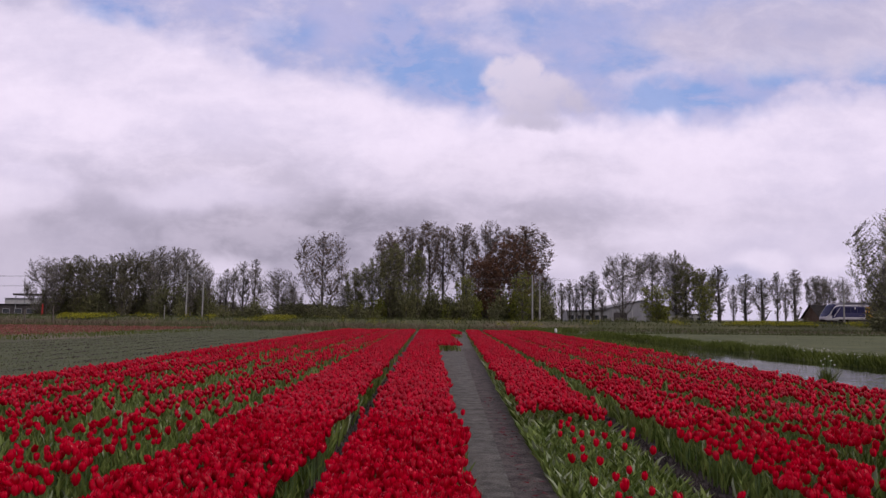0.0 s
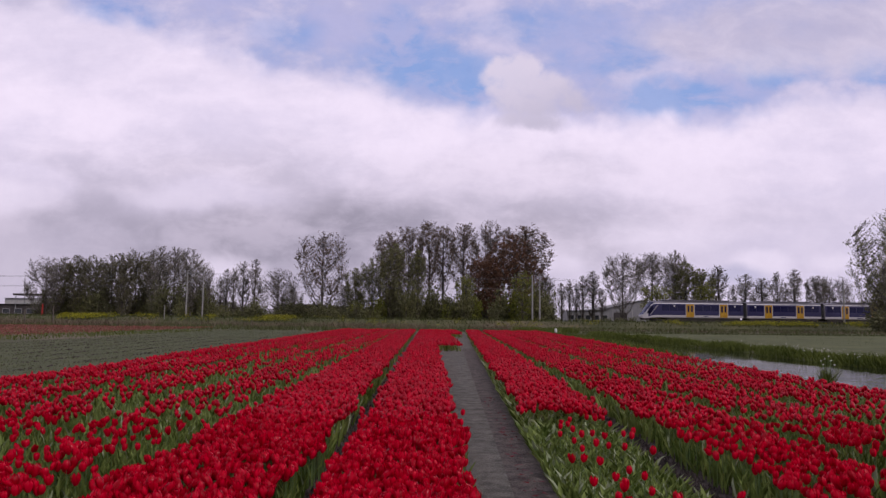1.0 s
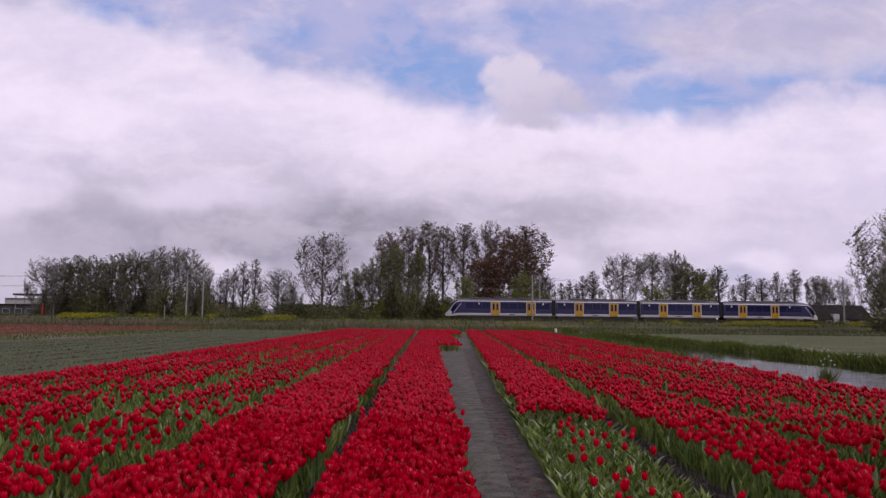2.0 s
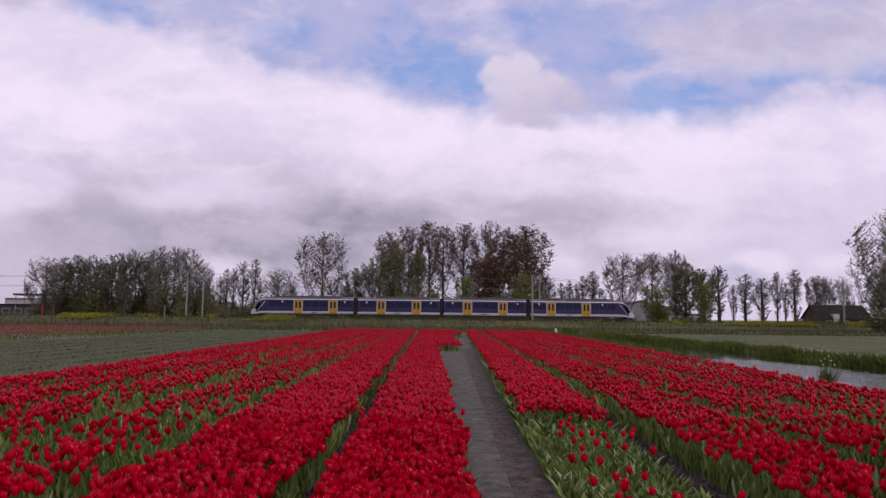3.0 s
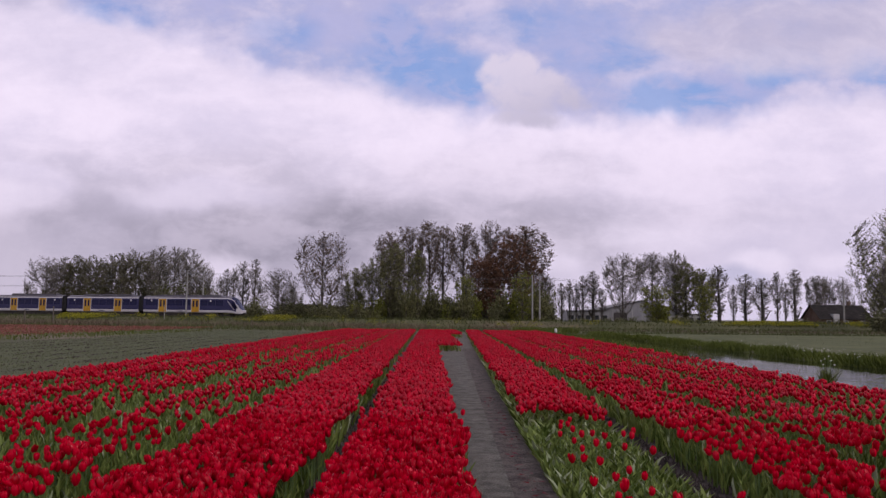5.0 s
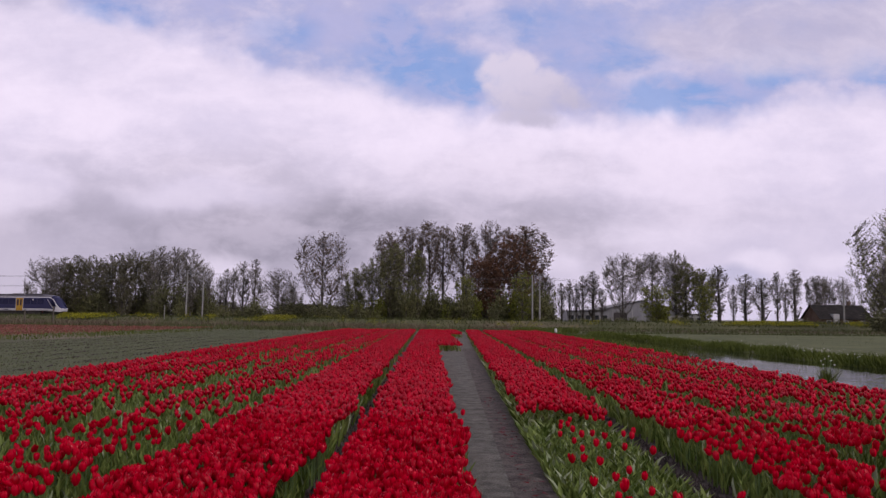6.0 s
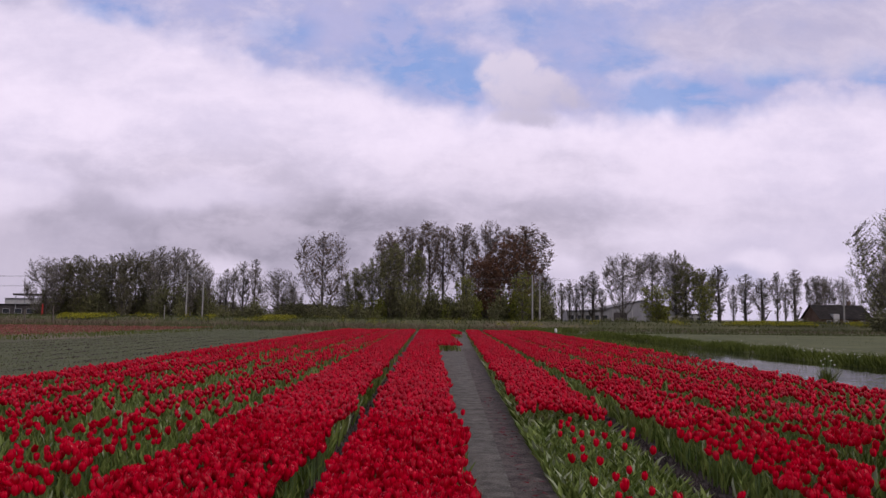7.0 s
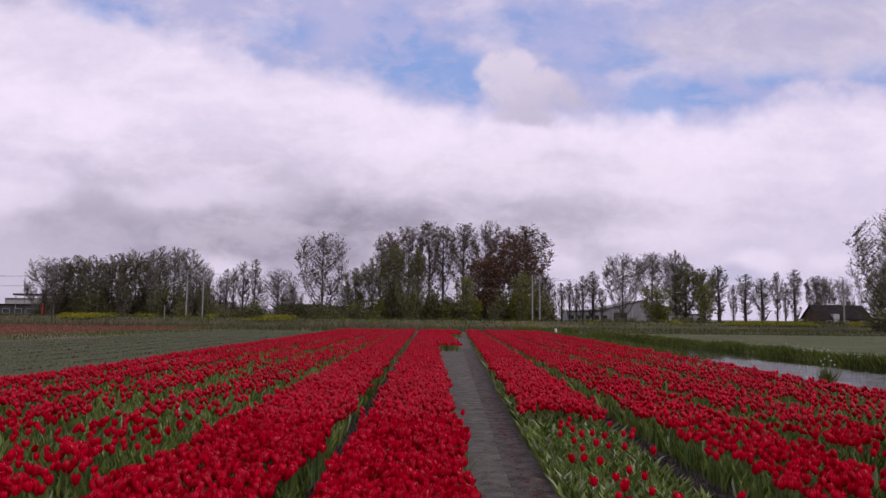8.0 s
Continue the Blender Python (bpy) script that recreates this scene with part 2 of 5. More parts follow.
def tube(path, radii, sides=8, bm=None):
    """A round bar along points, with a radius at each."""
    bm = bm or bmesh.new()
    rings = []
    for i, p in enumerate(path):
        p = Vector(p)
        d = (Vector(path[min(i + 1, len(path) - 1)]) - Vector(path[max(i - 1, 0)])).normalized()
        a = d.orthogonal().normalized()
        b = d.cross(a)
        rings.append([bm.verts.new(p + radii[i] * (a * math.cos(2 * math.pi * j / sides) + b * math.sin(2 * math.pi * j / sides))) for j in range(sides)])
    for r0, r1 in zip(rings, rings[1:]):
        for j in range(sides):
            bm.faces.new((r0[j], r0[(j + 1) % sides], r1[(j + 1) % sides], r1[j]))
    bm.faces.new(rings[0][::-1])
    bm.faces.new(rings[-1])
    return bm


def empty(name, at=(0, 0, 0), **tags):
    ob = new(name)
    ob.matrix_basis = Matrix.Translation(at)
    return tagged(ob, **tags)


RNG = np.random.default_rng(7)

# ---- sky backdrop ----
def cloud_tones(g, co):
    """Directions on the dome as u (to the right) and v (up), both as tangents, bent by noise."""
    x, y, z = g.split(co)
    u0, v0 = g.m("DIVIDE", x, y), g.m("DIVIDE", z, y)
    plane = g.combine(u0, v0, 0.0)
    w1 = g.sub(g.noise(plane, 7.0, 5.0, 0.55), 0.5)
    w2 = g.sub(g.noise(g.combine(v0, u0, 3.7), 7.0, 5.0, 0.55), 0.5)
    return u0, v0, g.add(u0, g.mul(w1, 0.085)), g.add(v0, g.mul(w2, 0.060)), plane


def sky_material():
    mat = bpy.data.materials.new("cloudy_sky")
    mat.use_nodes = True
    nt = mat.node_tree
    nt.nodes.clear()
    g = Graph(nt)
    co = nt.nodes.new("ShaderNodeTexCoord").outputs["Object"]
    u0, v0, u, v, plane = cloud_tones(g, co)
    # upper edge of the great cloud bank, as a curve over u
    edge = nt.nodes.new("ShaderNodeFloatCurve")
    pts = [(0.0, 0.95), (0.09, 0.93), (0.15, 0.90), (0.21, 0.85), (0.27, 0.79), (0.387, 0.72), (0.47, 0.66), (0.54, 0.62), (0.658, 0.615), (0.758, 0.62), (0.80, 0.63), (0.859, 0.68), (0.957, 0.715), (1.0, 0.72)]
    curve = edge.mapping.curves[0]
    curve.points[0].location, curve.points[1].location = pts[0], pts[-1]
    for p in pts[1:-1]:
        curve.points.new(*p)
    edge.mapping.update()
    link(nt, g.m("DIVIDE", g.add(u, 0.6), 1.25), edge.inputs["Value"])
    ragged = g.noise(g.combine(u0, v0, 11.3), 13.0, 4.0, 0.55, 0.2)
    swell = g.billow(g.combine(u, g.mul(v, 1.4), 2.0), 14.0)
    top = g.add(g.add(g.mul(edge.outputs[0], 0.44), g.mul(g.sub(ragged, 0.5), 0.035)), g.mul(g.sub(swell, 0.18), 0.028))
    bank = g.smooth(g.sub(top, v), -0.022, 0.024)
    # the blue with its thin veils
    wisps = g.noise(g.combine(g.mul(u, 1.0), g.mul(v, 2.2), 1.3), 6.0, 6.0, 0.6, 0.3)
    veil = g.smooth(wisps, 0.30, 0.62)
    gaps = g.smooth(g.noise(g.combine(g.mul(u0, 0.8), g.mul(v0, 1.5), 21.0), 15.0, 5.0, 0.6, 0.4), 0.36, 0.60, 0.25, 1.25)
    clear = g.blob(u, v, 0.02, 0.325, 0.12, 0.05)
    for cu, cv, ru, rv, k in ((0.33, 0.295, 0.11, 0.035, 1.0), (-0.42, 0.40, 0.07, 0.03, 0.8), (-0.04, 0.375, 0.035, 0.04, 0.9), (-0.20, 0.375, 0.06, 0.03, 0.6),
                              (0.47, 0.335, 0.07, 0.03, 1.0), (0.59, 0.345, 0.05, 0.03, 1.0), (0.26, 0.35, 0.10, 0.04, 0.45), (0.10, 0.40, 0.08, 0.03, 0.5)):
        clear = g.m("MAXIMUM", clear, g.mul(g.blob(u, v, cu, cv, ru, rv), k))
    veil = g.m("MAXIMUM", g.sub(g.add(g.mul(veil, 0.40), 0.58), g.mul(g.mul(clear, gaps), 0.85)), 0.03)
    blue = g.mix(g.smooth(v0, 0.2, 0.5), (0.26, 0.41, 0.72), (0.19, 0.33, 0.66))
    high = g.mix(veil, blue, (0.45, 0.47, 0.70))
    # broken cloud before the blue, soft-edged, in flocks
    flock = g.noise(g.combine(g.mul(u0, 1.0), g.mul(v0, 1.5), 31.0), 8.0, 6.0, 0.58, 0.15)
    cover = g.mul(g.smooth(flock, 0.40, 0.60), g.smooth(clear, 0.2, 1.0, 0.85, 0.18))
    high = g.mix(cover, high, g.mix(g.smooth(flock, 0.42, 0.72), (0.47, 0.48, 0.67), (0.66, 0.63, 0.79)))
    # white cloud masses in the upper part
    mass = g.blob(u, v, 0.47, 0.385, 0.20, 0.06)
    for cu, cv, ru, rv in ((-0.56, 0.42, 0.075, 0.06), (0.62, 0.40, 0.12, 0.05), (0.36, 0.375, 0.08, 0.035)):
        mass = g.m("MAXIMUM", mass, g.blob(u, v, cu, cv, ru, rv))
    body = g.smooth(g.add(mass, g.mul(g.sub(g.add(g.mul(ragged, 0.6), g.mul(wisps, 0.4)), 0.5), 1.6)), 0.05, 1.0, 0.0, 0.9)
    high = g.mix(body, high, g.mix(g.smooth(wisps, 0.35, 0.6), (0.50, 0.49, 0.64), (0.62, 0.595, 0.725)))
    # tones within the bank
    puffs = g.noise(g.combine(g.mul(u0, 1.0), g.mul(v0, 2.4), 5.1), 5.0, 7.0, 0.55, 0.2)
    fine = g.noise(g.combine(g.mul(u0, 1.0), g.mul(v0, 1.8), 9.1), 16.0, 5.0, 0.6, 0.3)
    lit = g.mix(g.smooth(g.add(g.mul(puffs, 0.75), g.mul(fine, 0.25)), 0.32, 0.64), (0.70, 0.665, 0.81), (0.87, 0.81, 0.94))
    dark = g.blob(u, v, -0.17, 0.105, 0.30, 0.055, 1.6)
    for cu, cv, ru, rv, k in ((-0.45, 0.12, 0.16, 0.05, 0.45), (-0.30, 0.165, 0.30, 0.06, 0.30), (0.13, 0.11, 0.20, 0.06, 0.55), (0.10, 0.19, 0.30, 0.035, 0.22), (0.28, 0.14, 0.25, 0.03, 0.22), (-0.05, 0.06, 0.22, 0.04, 0.6)):
        dark = g.m("MAXIMUM", dark, g.mul(g.blob(u, v, cu, cv, ru, rv, 1.6), k))
    for cu, cv, ru, rv, k in ((-0.30, 0.155, 0.085, 0.025, 0.55), (-0.53, 0.155, 0.06, 0.03, 0.8), (-0.20, 0.14, 0.05, 0.02, 0.4), (-0.27, 0.05, 0.06, 0.02, 0.8), (0.17, 0.07, 0.035, 0.02, 0.7)):
        dark = g.sub(dark, g.mul(g.blob(u, v, cu, cv, ru, rv, 1.5), k))
    dark = g.m("MAXIMUM", g.mul(dark, g.smooth(g.add(g.add(g.mul(puffs, 0.50), g.mul(fine, 0.42)), g.mul(swell, 0.12)), 0.32, 0.56, 1.25, 0.4)), 0.0)
    lit = g.mix(g.smooth(swell, 0.0, 0.4, 0.08, 0.0), lit, (0.66, 0.63, 0.77))
    low = g.mix(g.m("MINIMUM", dark, 1.0), lit, (0.30, 0.288, 0.355))
    low = g.mix(g.mul(g.smooth(v0, 0.22, 0.07, 0.0, 0.62), g.smooth(u, 0.30, 0.05, 0.25, 1.0)), low, (0.37, 0.355, 0.44))
    low = g.mix(g.mul(g.smooth(u0, 0.15, 0.6), g.smooth(v0, 0.24, 0.05, 0.0, 0.55)), low, (0.56, 0.54, 0.68))
    # sunlit heads of far cumulus low over the land
    heads = g.blob(u, v, 0.445, 0.070, 0.045, 0.018, 0.8)
    for cu, cv, ru, rv, k in ((0.54, 0.072, 0.035, 0.014, 0.8), (0.30, 0.110, 0.09, 0.022, 0.7), (-0.26, 0.062, 0.05, 0.018, 0.8), (0.17, 0.085, 0.05, 0.025, 0.6), (-0.55, 0.145, 0.06, 0.025, 0.7), (-0.33, 0.158, 0.08, 0.014, 0.55)):
        heads = g.m("MAXIMUM", heads, g.mul(g.blob(u, v, cu, cv, ru, rv, 1.2), k))
    low = g.mix(g.mul(heads, 0.75), low, (0.80, 0.755, 0.88))
    low = g.mix(g.mul(g.blob(u, v, 0.40, 0.050, 0.06, 0.014, 1.2), 0.5), low, (0.42, 0.44, 0.60))
    col = g.mix(bank, high, low)
    grain = g.noise(plane, 60.0, 5.0, 0.65, 0.0)
    col = g.mix(g.smooth(grain, 0.3, 0.7), g.mix(1.0, col, (0.985, 0.985, 0.987), "MULTIPLY"), g.mix(1.0, col, (1.015, 1.015, 1.013), "MULTIPLY"))
    e = nt.nodes.new("ShaderNodeEmission")
    link(nt, col, e.inputs[0])
    e.inputs[1].default_value = 1.0
    out = nt.nodes.new("ShaderNodeOutputMaterial")
    link(nt, e.outputs[0], out.inputs[0])
    return mat


def puff_material():
    mat = bpy.data.materials.new("puff_of_cloud")
    mat.use_nodes = True
    nt = mat.node_tree
    nt.nodes.clear()
    g = Graph(nt)
    co = nt.nodes.new("ShaderNodeTexCoord").outputs["Object"]
    u0, v0, u, v, plane = cloud_tones(g, co)
    f = g.noise(plane, 24.0, 6.0, 0.6, 0.2)
    shape = g.m("MAXIMUM", g.blob(u, v, 0.111, 0.324, 0.058, 0.042, 0.7), g.blob(u, v, 0.150, 0.293, 0.078, 0.044, 0.9))
    shape = g.add(shape, g.mul(g.sub(g.billow(g.combine(u, v, 5.0), 26.0), 0.15), 0.55))
    shape = g.m("MAXIMUM", shape, g.mul(g.blob(u, v, 0.13, 0.262, 0.055, 0.02, 1.2), 0.7))
    shade = g.smooth(g.add(g.sub(v0, g.mul(u0, 0.35)), g.mul(f, 0.05)), 0.20, 0.33)
    col = g.mix(shade, (0.50, 0.485, 0.60), (0.70, 0.66, 0.77))
    e = nt.nodes.new("ShaderNodeEmission")
    link(nt, col, e.inputs[0])
    t = nt.nodes.new("ShaderNodeBsdfTransparent")
    mixer = nt.nodes.new("ShaderNodeMixShader")
    link(nt, g.smooth(g.add(shape, g.mul(g.sub(f, 0.5), 0.9)), 0.15, 0.85, 0.0, 0.93), mixer.inputs[0])
    link(nt, t.outputs[0], mixer.inputs[1])
    link(nt, e.outputs[0], mixer.inputs[2])
    out = nt.nodes.new("ShaderNodeOutputMaterial")
    link(nt, mixer.outputs[0], out.inputs[0])
    return mat


def dome(name, radius, az0, az1, el0, el1, mat, nu=48, nv=24):
    """A piece of a sphere round the origin, between angles in degrees."""
    az, el = np.radians(np.linspace(az0, az1, nu)), np.radians(np.linspace(el0, el1, nv))
    a, e = np.meshgrid(az, el)
    verts = np.stack([np.sin(a) * np.cos(e), np.cos(a) * np.cos(e), np.sin(e)], -1).reshape(-1, 3) * radius
    i, j = np.meshgrid(np.arange(nu - 1), np.arange(nv - 1))
    b = (j * nu + i).ravel()
    me = np_mesh(name, verts, np.stack([b, b + 1, b + nu + 1, b + nu], -1), [mat], smooth=True)
    return new(name, me)


BACKDROP = tagged(dome("backdrop", 3600, -58, 58, -1.5, 42, sky_material()), "violet-white cloud bank under patches of blue sky", "sky", kind="structure")
PUFF = tagged(dome("backdrop", 3500, 0, 18, 8, 24, puff_material(), 16, 16), "single white cumulus puff before the blue", "cloud", kind="structure")


# ---- ground ----
def canal_near(y):
    return np.minimum(10.6 + 0.067 * np.asarray(y), 14.3)


def canal_far(y):
    return 17.3 + 0.25 * np.sin(np.asarray(y) * 0.31) + 0.12 * np.sin(np.asarray(y) * 0.93)


def track_y(x):
    """Plan of the railway: how far away its middle line runs, by x."""
    def arc(q):
        return 138.7 - 0.0394 * q + 0.00131 * q * q
    q = np.clip(x, -90, 90)
    return arc(q) + (-0.0394 + 0.00262 * q) * (np.asarray(x) - q)


RAIL_Z = 1.02


def ground_z(x, y):
    """Height of the land: flat fields, a canal, a ditch before the low railway bank."""
    x, y = np.asarray(x, float), np.asarray(y, float)
    z = np.zeros(np.broadcast(x, y).shape)
    inside = np.minimum(x - (canal_near(y) - 0.5), (canal_far(y) + 0.6) - x)
    ends = np.minimum(y + 40, 88 - y)
    z -= 0.75 * np.clip(np.minimum(inside, ends) / 0.8, 0, 1)
    z -= 0.12 * np.clip((x - (canal_near(y) - 2.2)) / 1.6, 0, 1) * (x < 15)
    d = y - track_y(x)
    z += 0.72 * np.clip((10.0 + d) / 5.0, 0, 1) * np.clip((16.0 - d) / 5.0, 0, 1)
    z += 0.72 * np.clip(1.0 - np.abs(d + 7.2) / 3.4, 0, 1) ** 0.7  # low berm before the ballast
    return z


def build_ground():
    xs = np.unique(np.concatenate([np.linspace(-2600, -120, 24), np.linspace(-120, 10, 66), np.linspace(8, 21, 66), np.linspace(21, 120, 50), np.linspace(120, 2600, 24)]))
    ys = np.unique(np.concatenate([np.linspace(-2600, -45, 16), np.linspace(-45, 86, 60), np.linspace(86, 90, 9), np.linspace(90, 180, 91), np.linspace(180, 3300, 24)]))
    gx, gy = np.meshgrid(xs, ys)
    verts = np.stack([gx, gy, ground_z(gx, gy)], -1).reshape(-1, 3)
    n = len(xs)
    i, j = np.meshgrid(np.arange(n - 1), np.arange(len(ys) - 1))
    b = (j * n + i).ravel()
    tagged(new("ground", np_mesh("ground", verts, np.stack([b, b + 1, b + n + 1, b + n], -1), [GRASS], smooth=True)), "flat polder land with rough olive grass", "ground", kind="structure")


def sheet(name, corners, z, mat, label, category, rise=0.0, nx=40, ny=60, kind="structure", grain=(1.7, 1.1)):
    """A laid surface between four plan corners, with slight unevenness and edges that run down into the ground."""
    a, b, c, d = (np.array(p, float) for p in corners)
    s, t = np.meshgrid(np.linspace(0, 1, nx), np.linspace(0, 1, ny))
    s, t = s[..., None], t[..., None]
    xy = (a * (1 - s) + b * s) * (1 - t) + (d * (1 - s) + c * s) * t
    edge = np.minimum(np.minimum(s, 1 - s) * nx, np.minimum(t, 1 - t) * ny)[..., 0].clip(0, 1)
    h = np.array([noise.noise((p[0] * grain[0], p[1] * grain[1], z)) + 0.5 * noise.noise((p[0] * grain[0] * 3, p[1] * grain[1] * 4, z)) for p in xy.reshape(-1, 2)]).reshape(ny, nx) * rise
    verts = np.concatenate([xy, (z + h * edge - 0.06 * (1 - edge))[..., None]], -1).reshape(-1, 3)
    i, j = np.meshgrid(np.arange(nx - 1), np.arange(ny - 1))
    k = (j * nx + i).ravel()
    return tagged(new(name, np_mesh(name, verts, np.stack([k, k + 1, k + nx + 1, k + nx], -1), [mat], smooth=True)), label, category, kind=kind)


build_ground()
SLANT = 0.0376  # how the beds beyond the sand strip run off from the others
sheet("ground", ((-8.5, -6), (8.9, -6), (11.9, 78), (-8.5, 78)), 0.012, SOIL, "dark crumbly bulb-field soil between the beds", "soil", 0.012, 60, 150)
sheet("pavement", ((0.40, -2), (0.54, -2), (1.86, 40), (0.48, 40)), 0.05, SAND, "grey compacted sand strip between tulip beds", "path", 0.010, 40, 420, grain=(2.6, 2.2))
sheet("pavement", ((0.48, -2), (1.00, -2), (2.62, 40), (1.76, 40)), 0.026, DAMP, "darker damp sand furrow with fallen petals", "path", 0.02, 32, 420, grain=(4.0, 2.0))
sheet("pavement", ((0.45, 40.2), (3.0, 40.2), (4.2, 78), (0.45, 78)), 0.045, SAND, "pale sand wedge towards the field's end", "path", 0.02, 16, 80)
sheet("ground", ((-23.9, -10), (-8.6, -10), (-8.6, 89), (-21.6, 80)), 0.03, CROP, "grey-green field of low headed bulb crop", "field", 0.03, 60, 120)
sheet("ground", ((18.8, -10), (160, -10), (130, 90), (18.6, 86)), 0.03, PASTURE, "pale grey-green meadow beyond the canal", "field", 0.03, 80, 70)
WATERY = tagged(new("water", np_mesh("water", [(9.5, -40, -0.16), (18.3, -40, -0.16), (18.3, 88.5, -0.16), (9.5, 88.5, -0.16)], [(0, 1, 2, 3)], [WATER])), "rippled grey canal water mirroring the clouds", "water", kind="structure")

# ---- railway ----
def ribbon(name, profile, x0, x1, mat, label, category, step=3.0, kind="structure"):
    """A profile of (offset across, height) points drawn along the curved line."""
    xs = np.arange(x0, x1 + step, step)
    y = track_y(xs)
    tx, ty = np.gradient(xs), np.gradient(y)
    ln = np.hypot(tx, ty)
    nx, ny = -ty / ln, tx / ln
    verts = np.concatenate([np.stack([xs + o * nx, y + o * ny, np.full(len(xs), h)], -1) for o, h in profile])
    n = len(xs)
    faces = [(r * n + i, r * n + i + 1, (r + 1) * n + i + 1, (r + 1) * n + i) for r in range(len(profile) - 1) for i in range(n - 1)]
    return tagged(new(name, np_mesh(name, verts, faces, [mat])), label, category, kind=kind)


ribbon("ground", ((-3.6, 0.68), (-2.2, 0.92), (6.6, 0.92), (8.0, 0.68)), -320, 320, BALLAST, "grey-brown ballast bed of the double track", "ballast")
for off in (-0.75, 0.75, 3.6, 5.1):
    ribbon("rail", ((off - 0.07, 0.90), (off - 0.036, 0.94), (off - 0.036, RAIL_Z), (off + 0.036, RAIL_Z), (off + 0.036, 0.94), (off + 0.07, 0.90)), -320, 320, RAIL, "worn steel running rail", "rail")


def catenary_mast(x, off, top, arm):
    """A pale concrete-coloured mast with a bracket arm, insulators and a foot."""
    y = float(track_y(x)) + off
    ob = empty("catenary_mast", (x, y, 0.30), label="pale grey overhead-line mast beside the railway track", category="mast", group="overhead-line masts")
    h = top - 0.30
    part("foot", box((0.7, 0.7, 0.5), (0, 0, 0.2), 0.05), CONCRETE, ob)
    part("pole", tube([(0, 0, 0.2), (0, 0, h * 0.5), (0, 0, h)], [0.16, 0.145, 0.12], 8), CONCRETE, ob)
    s = 1 if arm > 0 else -1
    part("bracket", tube([(0, 0, h - 0.5), (0, s * 1.4, h - 0.25), (0, abs(arm) * s, h - 0.45)], [0.05, 0.05, 0.04], 6), STEEL, ob)
    part("stay", tube([(0, 0, h - 1.9), (0, s * 1.5, h - 1.75), (0, abs(arm) * s * 0.95, h - 1.9)], [0.045, 0.045, 0.035], 6), STEEL, ob)
    for z in (h - 0.45, h - 1.85):
        part("insulator", tube([(0, s * 0.25, z), (0, s * 0.4, z + 0.03), (0, s * 0.62, z + 0.05)], [0.07, 0.11, 0.07], 8), DARKWALL, ob)


for x, off, top, arm in ((-43.4, -3.6, 9.4, 3.4), (-43.9, 8.0, 9.9, -3.4), (18.4, -3.6, 9.2, 3.4), (21.4, 8.0, 9.7, -3.4), (76.4, -3.6, 8.9, 3.4), (-106, -3.6, 9.4, 3.4), (-106, 8.0, 9.8, -3.4), (138, -3.6, 9.0, 3.4), (138, 8.0, 9.2, -3.4)):
    catenary_mast(x, off, top, arm)


def overhead_wire(off, anchors, sag, kind_label):
    """One wire over its track from mast to mast, hanging between them."""
    bm = bmesh.new()
    path = []
    for (xa, za), (xb, zb) in zip(anchors, anchors[1:]):
        for k in range(8):
            t = k / 8
            x = xa + (xb - xa) * t
            path.append((x, float(track_y(x)) + off, za + (zb - za) * t - 4 * sag * t * (1 - t)))
    tube(path, [0.022] * len(path), 4, bm)
    ob = part("overhead_wire", bm, WIRE, None)
    tagged(ob, kind_label, "wire", "overhead wires")


for off in (0.0, 4.4):
    up = ((-106, 9.5), (-43.5, 9.4), (19, 9.0), (77, 8.7), (138, 8.7))
    overhead_wire(off, up, 0.75, "thin carrying wire of the railway overhead line")
    overhead_wire(off, tuple((x, 6.9) for x, z in up), 0.03, "thin contact wire of the railway overhead line")


# ---- train ----
HALF = 1.42


def section(zt=4.0, w=HALF, zb=0.97):
    """Half outline of a car, from skirt to roof middle, as (y, z)."""
    return [(w * 0.93, zb), (w * 0.985, zb + 0.15), (w, 1.42), (w, 1.46), (w, 3.42), (w * 0.99, 3.46), (w * 0.97, 3.54), (w * 0.94, 3.60), (w * 0.76, 3.82), (w * 0.4, zt - 0.04), (0.0, zt)]


